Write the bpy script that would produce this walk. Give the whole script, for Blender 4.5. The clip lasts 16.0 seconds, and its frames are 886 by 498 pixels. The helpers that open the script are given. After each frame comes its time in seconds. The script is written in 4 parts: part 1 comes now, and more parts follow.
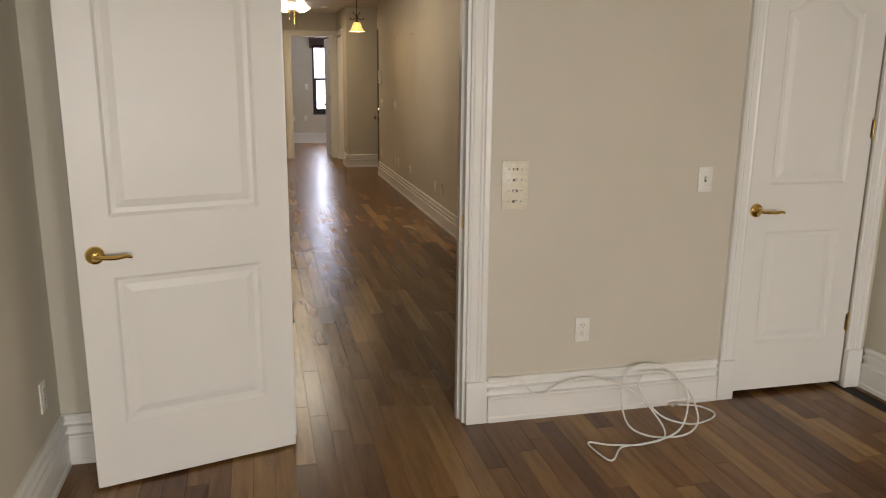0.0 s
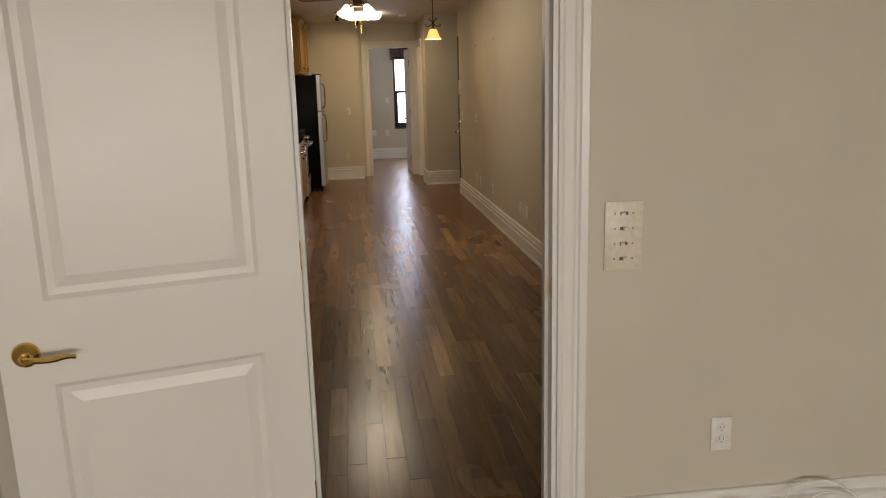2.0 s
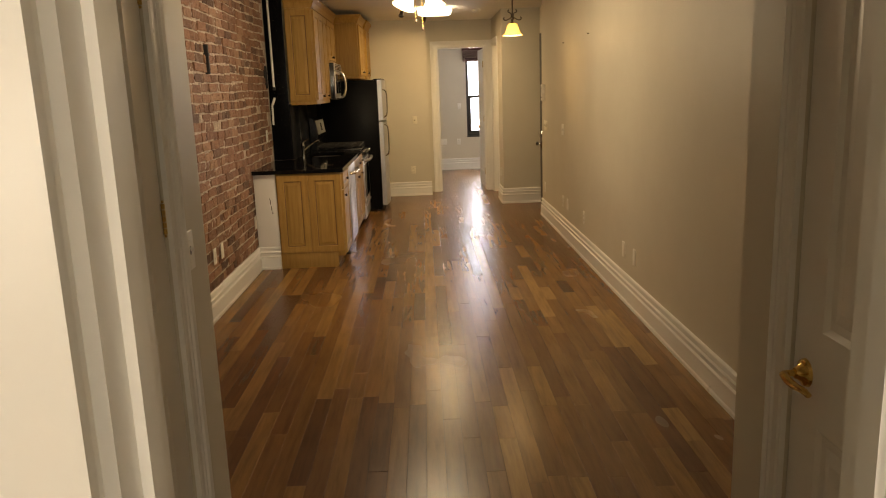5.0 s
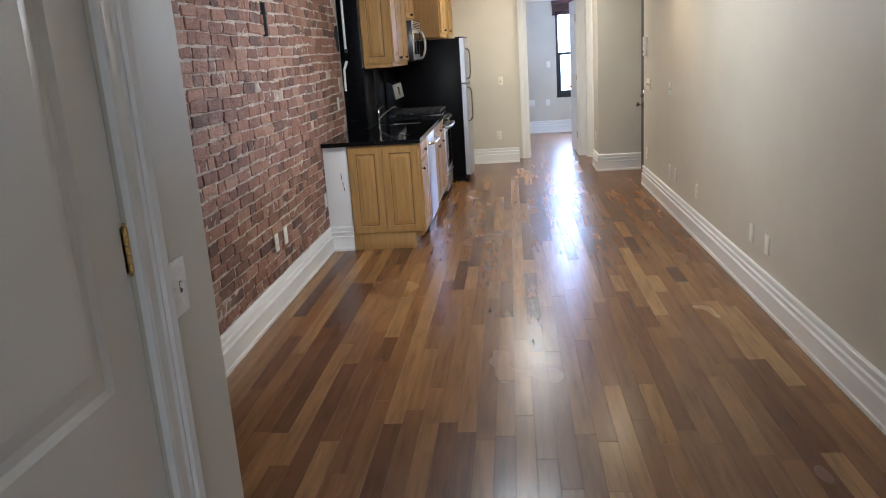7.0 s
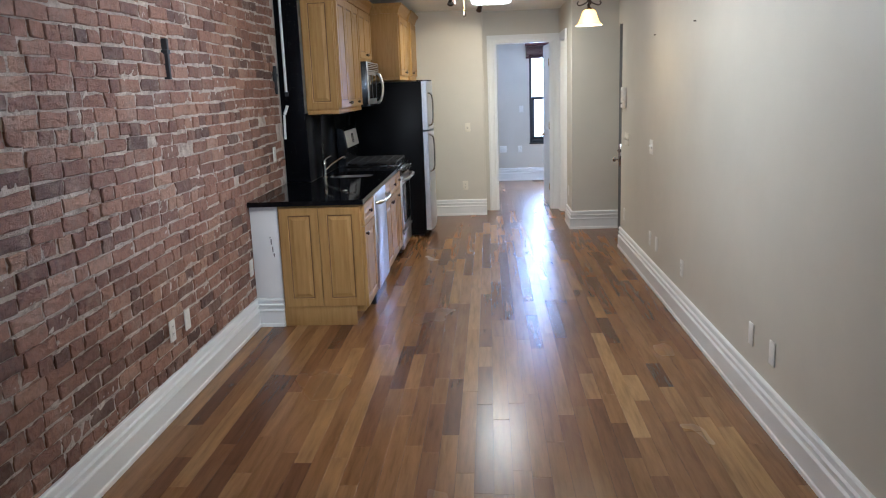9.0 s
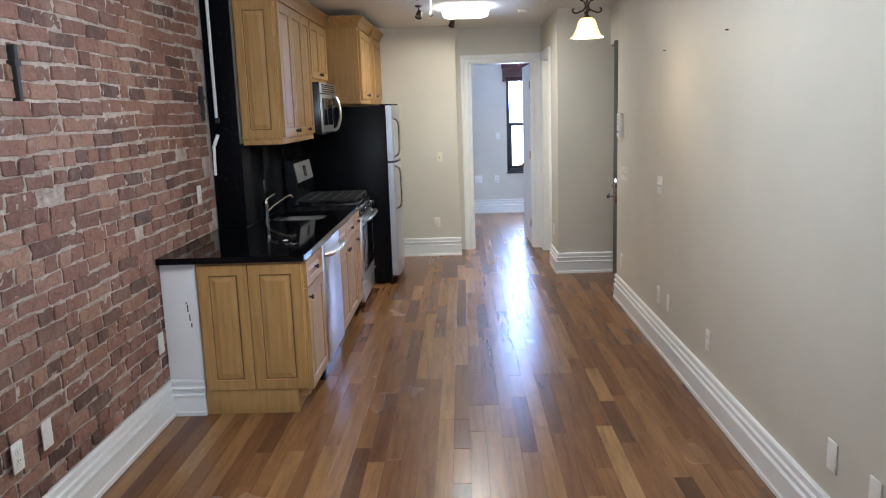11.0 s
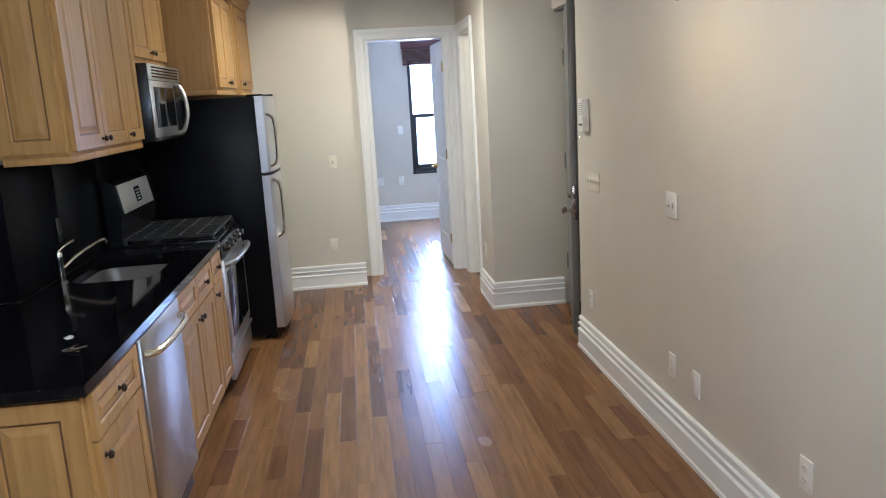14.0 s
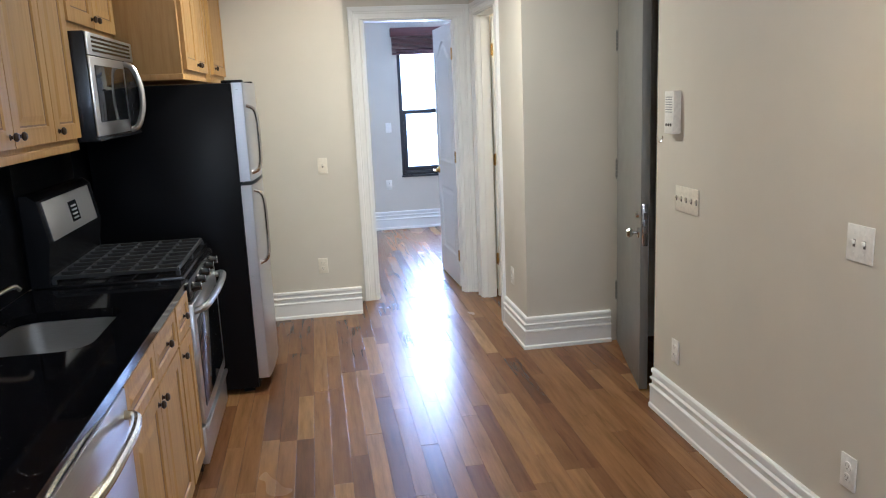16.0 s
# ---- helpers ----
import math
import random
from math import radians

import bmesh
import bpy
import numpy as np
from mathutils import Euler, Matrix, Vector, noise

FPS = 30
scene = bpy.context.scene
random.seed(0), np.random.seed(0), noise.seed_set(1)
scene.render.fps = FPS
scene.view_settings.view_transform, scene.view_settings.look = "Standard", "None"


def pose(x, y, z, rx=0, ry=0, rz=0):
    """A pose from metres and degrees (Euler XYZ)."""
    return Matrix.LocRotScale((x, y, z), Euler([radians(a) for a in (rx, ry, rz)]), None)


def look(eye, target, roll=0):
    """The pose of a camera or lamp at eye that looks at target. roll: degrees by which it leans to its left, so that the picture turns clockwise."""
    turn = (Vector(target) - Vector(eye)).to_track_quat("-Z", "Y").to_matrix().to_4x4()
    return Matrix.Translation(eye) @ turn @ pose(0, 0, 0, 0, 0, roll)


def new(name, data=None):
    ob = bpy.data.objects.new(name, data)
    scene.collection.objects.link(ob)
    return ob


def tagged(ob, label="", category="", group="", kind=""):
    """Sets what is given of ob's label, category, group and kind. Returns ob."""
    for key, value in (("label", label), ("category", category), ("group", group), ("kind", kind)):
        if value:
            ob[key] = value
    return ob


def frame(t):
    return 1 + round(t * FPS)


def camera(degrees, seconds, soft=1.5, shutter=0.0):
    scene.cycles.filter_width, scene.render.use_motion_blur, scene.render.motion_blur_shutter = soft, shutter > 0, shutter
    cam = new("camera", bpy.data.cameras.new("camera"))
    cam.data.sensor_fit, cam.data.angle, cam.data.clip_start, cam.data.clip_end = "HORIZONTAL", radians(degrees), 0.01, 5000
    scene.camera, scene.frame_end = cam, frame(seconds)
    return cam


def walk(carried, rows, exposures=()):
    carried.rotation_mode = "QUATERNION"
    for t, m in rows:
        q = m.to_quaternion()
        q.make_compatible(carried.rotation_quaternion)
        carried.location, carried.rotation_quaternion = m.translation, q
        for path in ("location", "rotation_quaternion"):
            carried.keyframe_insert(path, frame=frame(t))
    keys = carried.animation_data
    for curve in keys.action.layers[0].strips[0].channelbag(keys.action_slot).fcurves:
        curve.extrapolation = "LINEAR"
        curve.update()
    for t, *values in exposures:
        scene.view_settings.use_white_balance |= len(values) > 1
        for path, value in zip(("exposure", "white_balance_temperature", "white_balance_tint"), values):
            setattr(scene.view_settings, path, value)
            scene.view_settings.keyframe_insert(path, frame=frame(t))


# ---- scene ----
cam = camera(60.6, 16.0, soft=1.1)
PATH = [
    (0, (0.148, 0.321, 1.531), (0.608, 2.215, 1.083), 0.6),
    (0.5, (0.228, 0.456, 1.528), (0.575, 2.373, 1.075), 1.1),
    (1, (0.230, 0.692, 1.550), (0.565, 2.613, 1.106), -0.6),
    (1.5, (0.276, 0.927, 1.531), (0.607, 2.850, 1.093), -1.6),
    (2, (0.402, 1.214, 1.532), (0.629, 3.155, 1.109), -1.5),
    (2.5, (0.434, 1.450, 1.538), (0.611, 3.397, 1.112), -1.0),
    (3, (0.440, 1.711, 1.558), (0.617, 3.658, 1.139), -1.3),
    (3.5, (0.498, 1.973, 1.534), (0.655, 3.922, 1.118), -1.1),
    (4, (0.574, 2.241, 1.537), (0.629, 4.198, 1.125), -0.6),
    (4.5, (0.541, 2.510, 1.573), (0.587, 4.467, 1.164), -1.8),
    (7, (0.525, 3.483, 1.567), (0.330, 5.409, 1.066), -3.8),
    (7.5, (0.557, 3.730, 1.548), (0.100, 5.607, 1.029), -4.9),
    (8, (0.609, 3.885, 1.589), (0.152, 5.766, 1.086), -3.2),
    (8.5, (0.608, 4.137, 1.630), (0.337, 6.064, 1.170), -2.2),
    (9, (0.664, 4.417, 1.644), (0.535, 6.369, 1.228), -2.1),
    (11.5, (0.639, 5.855, 1.652), (0.598, 7.823, 1.298), -2.4),
    (12, (0.557, 6.165, 1.673), (0.543, 8.134, 1.322), -3.7),
    (12.5, (0.582, 6.487, 1.638), (0.610, 8.454, 1.280), -4.4),
    (13, (0.616, 6.820, 1.653), (0.655, 8.785, 1.279), -3.9),
    (13.5, (0.588, 7.142, 1.665), (0.757, 9.097, 1.277), -3.3),
    (14, (0.584, 7.442, 1.647), (0.796, 9.391, 1.253), -3.3),
    (14.5, (0.620, 7.755, 1.634), (0.822, 9.707, 1.245), -2.3),
    (15, (0.527, 8.054, 1.626), (0.735, 10.004, 1.234), -2.1),
    (15.5, (0.395, 8.307, 1.650), (0.626, 10.254, 1.252), -2.8),
    (16, (0.351, 8.617, 1.625), (0.661, 10.551, 1.220), -2.5),
]
EXPOSURES = [(0, -1.0, 7750, 12), (1.5, -1.1, 7950, 12), (3, -1.28, 8800, 12), (4.0, -1.1, 11000, 12), (4.5, -0.75, 11500, 12), (5.6, -0.3, 8000, 10), (7.0, 0.24, 5300, 8), (8.0, 0.20, 5200, 8), (9.0, 0.12, 5000, 7), (13, 0.19, 4980, 7), (16, 0.25, 4980, 7)]
walk(cam, [(t, look(eye, target, roll)) for t, eye, target, roll in PATH], EXPOSURES)

# ---------------------------------------------------------------- world and large lights
world = bpy.data.worlds.new("world")
scene.world = world
world.use_nodes = True
wn = world.node_tree
sky = wn.nodes.new("ShaderNodeTexSky")
sky.sky_type = "NISHITA"
sky.sun_disc = False
sky.sun_elevation, sky.sun_rotation = radians(40), radians(150)
wn.nodes["Background"].inputs["Strength"].default_value = 0.12
wn.links.new(sky.outputs["Color"], wn.nodes["Background"].inputs["Color"])


def lamp(name, kind, place, energy, colour, size=0.05, size_y=None, target=None, spot=None):
    data = bpy.data.lights.new(name, kind)
    data.energy, data.color = energy, colour
    if kind == "AREA":
        data.shape, data.size, data.size_y = "RECTANGLE", size, size_y
    else:
        data.shadow_soft_size = size
    if spot:
        data.spot_size, data.spot_blend = radians(spot), 0.6
    ob = new(name, data)
    ob.matrix_world = look(place, target) if target else pose(*place)
    return ob


DAY, FANWHITE = (0.60, 0.70, 1.0), (1.0, 0.94, 0.84)
sun = lamp("sun", "SUN", (0, 0, 20), 1.0, (1.0, 0.95, 0.88), target=(4.5, 7.8, 0))
sun.data.angle = radians(10)
lamp("window_light", "AREA", (1.77, 18.10, 1.40), 225, DAY, 0.82, 1.47, target=(1.77, 10, 1.4))
lamp("window_light", "AREA", (0.35, -2.83, 1.25), 190, (0.86, 0.92, 1.0), 0.95, 1.2, target=(0.35, 0.0, -1.6))
lamp("window_light", "AREA", (2.05, -2.83, 1.25), 190, (0.86, 0.92, 1.0), 0.95, 1.2, target=(2.05, 0.0, -1.6))


# ---------------------------------------------------------------- materials
def nodes_of(name):
    m = bpy.data.materials.new(name)
    m.use_nodes = True
    nt = m.node_tree
    return m, nt, nt.nodes["Principled BSDF"]


def node(nt, kind, links=None, **values):
    n = nt.nodes.new(kind)
    for k, v in values.items():
        n.inputs[k.replace("_", " ")].default_value = v
    for k, s in (links or {}).items():
        nt.links.new(s, n.inputs[k])
    return n


def place_of(nt, scale=(1, 1, 1), shift=None):
    geo = nt.nodes.new("ShaderNodeNewGeometry")
    mapping = nt.nodes.new("ShaderNodeMapping")
    mapping.inputs["Scale"].default_value = scale
    nt.links.new(geo.outputs["Position"], mapping.inputs["Vector"])
    if shift is not None:
        nt.links.new(shift, mapping.inputs["Location"])
    return mapping.outputs["Vector"]


def noise_of(nt, vec, scale, detail=4.0, rough=0.55):
    return node(nt, "ShaderNodeTexNoise", {"Vector": vec}, Scale=scale, Detail=detail, Roughness=rough).outputs["Fac"]


def ramp_of(nt, fac, stops):
    r = nt.nodes.new("ShaderNodeValToRGB")
    e = r.color_ramp.elements
    while len(e) < len(stops):
        e.new(0.5)
    for i, (p, c) in enumerate(stops):
        e[i].position, e[i].color = p, (*c, 1)
    nt.links.new(fac, r.inputs["Fac"])
    return r.outputs["Color"]


def bump_of(nt, bsdf, height, strength, distance):
    b = node(nt, "ShaderNodeBump", {"Height": height}, Strength=strength, Distance=distance)
    nt.links.new(b.outputs["Normal"], bsdf.inputs["Normal"])


def paint(name, colour, rough=0.5, wear=0.06, fine=160.0, relief=0.15):
    """Paint on plaster or wood: faint roller texture, soft patches and scuffs."""
    m, nt, b = nodes_of(name)
    vec = place_of(nt)
    lo = tuple(c * (1 - wear) for c in colour)
    hi = tuple(min(1, c * (1 + wear * 0.5)) for c in colour)
    big = noise_of(nt, vec, 1.3, 5)
    nt.links.new(ramp_of(nt, big, [(0.3, lo), (0.7, hi)]), b.inputs["Base Color"])
    mid = noise_of(nt, vec, 9.0, 3)
    r = node(nt, "ShaderNodeMapRange", {"Value": mid})
    r.inputs["To Min"].default_value, r.inputs["To Max"].default_value = rough - 0.06, rough + 0.08
    nt.links.new(r.outputs["Result"], b.inputs["Roughness"])
    bump_of(nt, b, noise_of(nt, vec, fine, 2), relief, 0.002)
    return m


def plain(name, colour, rough=0.4, metal=0.0, relief=0.0, scale=(1, 1, 1), fine=60.0, vary=0.08):
    m, nt, b = nodes_of(name)
    vec = place_of(nt, scale)
    n = noise_of(nt, vec, fine, 3)
    lo, hi = tuple(c * (1 - vary) for c in colour), tuple(min(1, c * (1 + vary)) for c in colour)
    nt.links.new(ramp_of(nt, n, [(0.3, lo), (0.7, hi)]), b.inputs["Base Color"])
    r = node(nt, "ShaderNodeMapRange", {"Value": noise_of(nt, vec, fine * 0.3, 3)})
    r.inputs["To Min"].default_value, r.inputs["To Max"].default_value = rough * 0.8, rough * 1.25
    nt.links.new(r.outputs["Result"], b.inputs["Roughness"])
    b.inputs["Metallic"].default_value = metal
    if relief:
        bump_of(nt, b, n, relief, 0.002)
    return m


def random_value(nt, own):
    if own:
        return nt.nodes.new("ShaderNodeObjectInfo").outputs["Random"]
    a = nt.nodes.new("ShaderNodeAttribute")
    a.attribute_name = "piece"
    return a.outputs["Fac"]


def plank_material(name, own):
    """Oiled tropical hardwood: each plank has its own tone and its own figure along y."""
    m, nt, b = nodes_of(name)
    rnd = random_value(nt, own)
    shift = node(nt, "ShaderNodeCombineXYZ")
    k = node(nt, "ShaderNodeMath")
    k.operation = "MULTIPLY"
    k.inputs[1].default_value = 37.0
    nt.links.new(rnd, k.inputs[0])
    nt.links.new(k.outputs[0], shift.inputs["X"])
    nt.links.new(k.outputs[0], shift.inputs["Y"])
    vec = place_of(nt, (14, 1.1, 1), shift.outputs[0])
    fig = noise_of(nt, vec, 2.2, 6, 0.6)
    pores = noise_of(nt, place_of(nt, (130, 4, 1), shift.outputs[0]), 3.0, 3, 0.7)
    tone = ramp_of(nt, rnd, [(0.0, (0.100, 0.044, 0.020)), (0.15, (0.155, 0.070, 0.029)), (0.40, (0.200, 0.096, 0.036)), (0.70, (0.238, 0.120, 0.045)), (0.92, (0.280, 0.152, 0.058)), (1.0, (0.34, 0.20, 0.082))])
    shade = ramp_of(nt, fig, [(0.25, (0.50, 0.46, 0.43)), (0.5, (0.95, 0.93, 0.90)), (0.75, (1.25, 1.22, 1.15))])
    mix = nt.nodes.new("ShaderNodeMixRGB")
    mix.blend_type = "MULTIPLY"
    mix.inputs["Fac"].default_value = 0.8
    nt.links.new(tone, mix.inputs["Color1"])
    nt.links.new(shade, mix.inputs["Color2"])
    mix2 = nt.nodes.new("ShaderNodeMixRGB")
    mix2.blend_type = "MULTIPLY"
    mix2.inputs["Fac"].default_value = 0.15
    nt.links.new(mix.outputs[0], mix2.inputs["Color1"])
    nt.links.new(ramp_of(nt, pores, [(0.35, (0.35, 0.3, 0.28)), (0.6, (1, 1, 1))]), mix2.inputs["Color2"])
    nt.links.new(mix2.outputs[0], b.inputs["Base Color"])
    scuff = noise_of(nt, place_of(nt, (1.0, 0.5, 1.0)), 1.6, 3, 0.5)
    r = node(nt, "ShaderNodeMapRange", {"Value": scuff})
    r.inputs["From Min"].default_value, r.inputs["From Max"].default_value = 0.3, 0.75
    r.inputs["To Min"].default_value, r.inputs["To Max"].default_value = 0.235, 0.285
    nt.links.new(r.outputs["Result"], b.inputs["Roughness"])
    b.inputs["Specular IOR Level"].default_value = 0.32
    return m


def brick_material(name, own):
    m, nt, b = nodes_of(name)
    rnd = random_value(nt, own)
    vec = place_of(nt)
    tone = ramp_of(nt, rnd, [(0.0, (0.125, 0.068, 0.050)), (0.15, (0.215, 0.106, 0.073)), (0.5, (0.295, 0.145, 0.096)), (0.8, (0.36, 0.186, 0.122)), (1.0, (0.43, 0.26, 0.175))])
    spots = ramp_of(nt, noise_of(nt, vec, 38, 5, 0.65), [(0.30, (0.45, 0.43, 0.43)), (0.5, (0.95, 0.94, 0.93)), (0.72, (1.2, 1.2, 1.2))])
    mix = nt.nodes.new("ShaderNodeMixRGB")
    mix.blend_type = "MULTIPLY"
    mix.inputs["Fac"].default_value = 0.75
    nt.links.new(tone, mix.inputs["Color1"])
    nt.links.new(spots, mix.inputs["Color2"])
    # old mortar film smeared over some of the faces
    film = ramp_of(nt, noise_of(nt, vec, 7, 6, 0.7), [(0.50, (0, 0, 0)), (0.72, (0.55, 0.55, 0.55))])
    mix2 = nt.nodes.new("ShaderNodeMixRGB")
    mix2.inputs["Color2"].default_value = (0.45, 0.34, 0.265, 1)
    nt.links.new(film, mix2.inputs["Fac"])
    nt.links.new(mix.outputs[0], mix2.inputs["Color1"])
    nt.links.new(mix2.outputs[0], b.inputs["Base Color"])
    b.inputs["Roughness"].default_value = 0.72
    bump_of(nt, b, noise_of(nt, vec, 42, 7, 0.75), 1.0, 0.016)
    return m


def mortar_material():
    m, nt, b = nodes_of("mortar")
    vec = place_of(nt)
    nt.links.new(ramp_of(nt, noise_of(nt, vec, 14, 6, 0.7), [(0.25, (0.30, 0.225, 0.175)), (0.5, (0.60, 0.515, 0.435)), (0.75, (0.82, 0.745, 0.66))]), b.inputs["Base Color"])
    b.inputs["Roughness"].default_value = 0.9
    bump_of(nt, b, noise_of(nt, vec, 32, 7, 0.8), 1.0, 0.020)
    return m


def maple_material(name, scale):
    m, nt, b = nodes_of(name)
    rnd = nt.nodes.new("ShaderNodeObjectInfo").outputs["Random"]
    shift = node(nt, "ShaderNodeCombineXYZ")
    for s in "XYZ":
        nt.links.new(rnd, shift.inputs[s])
    fig = noise_of(nt, place_of(nt, scale, shift.outputs[0]), 2.0, 6, 0.6)
    nt.links.new(ramp_of(nt, fig, [(0.25, (0.32, 0.178, 0.054)), (0.5, (0.40, 0.236, 0.076)), (0.78, (0.47, 0.292, 0.102))]), b.inputs["Base Color"])
    b.inputs["Roughness"].default_value = 0.50
    b.inputs["Specular IOR Level"].default_value = 0.28
    bump_of(nt, b, fig, 0.05, 0.001)
    return m


def granite_material(name, gloss, rough):
    m, nt, b = nodes_of(name)
    vec = place_of(nt)
    v = node(nt, "ShaderNodeTexVoronoi", {"Vector": vec}, Scale=85.0)
    speck = ramp_of(nt, v.outputs["Distance"], [(0.0, (0.30, 0.27, 0.22)), (0.12, (0.14, 0.125, 0.105)), (0.18, (0.004, 0.004, 0.005))])
    some = ramp_of(nt, noise_of(nt, vec, 33, 2, 0.5), [(0.55, (0.008, 0.008, 0.009)), (0.62, (1, 1, 1))])
    mix = nt.nodes.new("ShaderNodeMixRGB")
    mix.blend_type = "DARKEN"
    mix.inputs["Fac"].default_value = 1.0
    nt.links.new(speck, mix.inputs["Color1"])
    nt.links.new(some, mix.inputs["Color2"])
    nt.links.new(mix.outputs[0], b.inputs["Base Color"])
    b.inputs["Specular IOR Level"].default_value = gloss
    r = node(nt, "ShaderNodeMapRange", {"Value": noise_of(nt, vec, 5, 5, 0.65)})
    r.inputs["To Min"].default_value, r.inputs["To Max"].default_value = rough, rough * 1.8
    nt.links.new(r.outputs["Result"], b.inputs["Roughness"])
    return m


def glow(name, colour, strength):
    m, nt, b = nodes_of(name)
    b.inputs["Base Color"].default_value = (0.85, 0.8, 0.7, 1)
    b.inputs["Roughness"].default_value = 0.35
    n = noise_of(nt, place_of(nt), 25, 4)
    nt.links.new(ramp_of(nt, n, [(0.3, tuple(c * 0.75 for c in colour)), (0.7, colour)]), b.inputs["Emission Color"])
    b.inputs["Emission Strength"].default_value = strength
    return m


WALL = paint("beige_wall_paint", (0.60, 0.558, 0.468), 0.52)
TRIM = paint("white_gloss_trim", (0.80, 0.79, 0.76), 0.30, 0.05, 70.0, 0.08)
DOORPAINT = paint("white_door_paint", (0.80, 0.79, 0.755), 0.34, 0.04, 90.0, 0.10)
CEIL = paint("ceiling_paint", (0.82, 0.80, 0.75), 0.7)
CREAM = paint("cream_trim", (0.80, 0.74, 0.62), 0.4)
STEELDOOR = paint("grey_door_paint", (0.20, 0.195, 0.175), 0.40, 0.10)
DARKFRAME = paint("dark_grey_frame_paint", (0.10, 0.098, 0.092), 0.42, 0.15)
PLANK_OWN, PLANK_ALL = plank_material("hardwood_plank", True), plank_material("hardwood_floor", False)
BRICK_OWN, BRICK_ALL = brick_material("old_brick", True), brick_material("old_brick_field", False)
MORTAR = mortar_material()
GAP = plain("dark_joint", (0.02, 0.012, 0.008), 0.8)
MAPLE = maple_material("honey_maple", (22, 22, 1.6))
GLAZE = plain("dark_glaze", (0.165, 0.085, 0.032), 0.5)
GRANITE, WALLGRANITE = granite_material("black_granite", 0.17, 0.045), granite_material("black_granite_cladding", 0.05, 0.22)
STEEL = plain("brushed_stainless", (0.60, 0.60, 0.60), 0.30, 1.0, 0.03, (2, 2, 90), 8.0, 0.05)
STEEL_H = plain("brushed_stainless_bowl", (0.40, 0.40, 0.395), 0.36, 1.0, 0.03, (3, 60, 60), 8.0, 0.06)
PANELSTEEL = plain("matt_stainless_panel", (0.40, 0.40, 0.40), 0.45, 0.75, 0.02, (2, 90, 2), 8.0, 0.05)
CHROME = plain("satin_chrome", (0.62, 0.62, 0.63), 0.14, 1.0)
BLACK = plain("black_enamel", (0.007, 0.007, 0.008), 0.22)
BLACKSIDE = plain("textured_black_side", (0.005, 0.005, 0.006), 0.32, 0.0, 0.02, (1, 1, 1), 300.0)
BLACKSIDE.node_tree.nodes["Principled BSDF"].inputs["Specular IOR Level"].default_value = 0.10
IRON = plain("cast_iron", (0.022, 0.022, 0.023), 0.55, 0.0, 0.3, (1, 1, 1), 200.0)
DARKGLASS = plain("dark_glass", (0.008, 0.009, 0.010), 0.06)
BRASS = plain("polished_brass", (0.70, 0.47, 0.16), 0.18, 1.0)
BRONZE = plain("oil_rubbed_bronze", (0.055, 0.036, 0.024), 0.36, 0.7)
PLASTIC = plain("white_plastic", (0.78, 0.76, 0.70), 0.32)
IVORY = plain("ivory_plastic", (0.72, 0.67, 0.55), 0.34)
SLOT = plain("slot_grey", (0.10, 0.09, 0.08), 0.5)
GREYPART = plain("grey_lettering", (0.25, 0.25, 0.24), 0.5)
WINBLACK = plain("black_window_frame", (0.012, 0.012, 0.013), 0.35)
BLIND = plain("mahogany_blind", (0.085, 0.022, 0.018), 0.42, 0.0, 0.2, (1, 30, 30), 6.0, 0.3)
CABLE = plain("white_cable", (0.78, 0.77, 0.73), 0.4)
FANBLADE = plain("dark_cherry_blade", (0.075, 0.025, 0.016), 0.35, 0.0, 0.05, (4, 20, 4), 5.0, 0.3)
FANGLASS = glow("lit_frosted_glass", (1.0, 0.80, 0.52), 9.0)
AMBER = glow("lit_amber_glass", (1.0, 0.50, 0.10), 3.2)
FLUSHGLASS = glow("lit_white_glass", (1.0, 0.90, 0.74), 8.0)
BULB = glow("lit_spot_bulb", (1.0, 0.86, 0.62), 25.0)
GLASS, _nt, _b = nodes_of("window_glass")
_b.inputs["Transmission Weight"].default_value, _b.inputs["Roughness"].default_value, _b.inputs["IOR"].default_value = 1.0, 0.0, 1.45


# ---------------------------------------------------------------- mesh helpers
def finish(name, bm, mat, parent=None, smooth=False, where=None):
    me = bpy.data.meshes.new(name)
    bmesh.ops.recalc_face_normals(bm, faces=bm.faces)
    bm.to_mesh(me)
    bm.free()
    for mm in (mat if isinstance(mat, (list, tuple)) else [mat]):
        me.materials.append(mm)
    if smooth:
        for p in me.polygons:
            p.use_smooth = True
        me.set_sharp_from_angle(angle=radians(35))
    ob = new(name, me)
    if parent:
        ob.parent = parent
    if where is not None:
        ob.matrix_basis = where
    return ob


def add_box(bm, x0, x1, y0, y1, z0, z1, bevel=0.0, seg=2):
    r = bmesh.ops.create_cube(bm, size=1.0)
    vs = r["verts"]
    for v in vs:
        v.co = Vector(((x0 + x1) / 2 + v.co.x * (x1 - x0), (y0 + y1) / 2 + v.co.y * (y1 - y0), (z0 + z1) / 2 + v.co.z * (z1 - z0)))
    if bevel:
        es = {e for v in vs for e in v.link_edges}
        bmesh.ops.bevel(bm, geom=list(es), offset=bevel, segments=seg, affect="EDGES", profile=0.5)


def boxes(name, mat, parent, *items, bevel=0.0, where=None):
    bm = bmesh.new()
    for it in items:
        add_box(bm, *it, bevel=bevel)
    return finish(name, bm, mat, parent, smooth=bevel > 0, where=where)


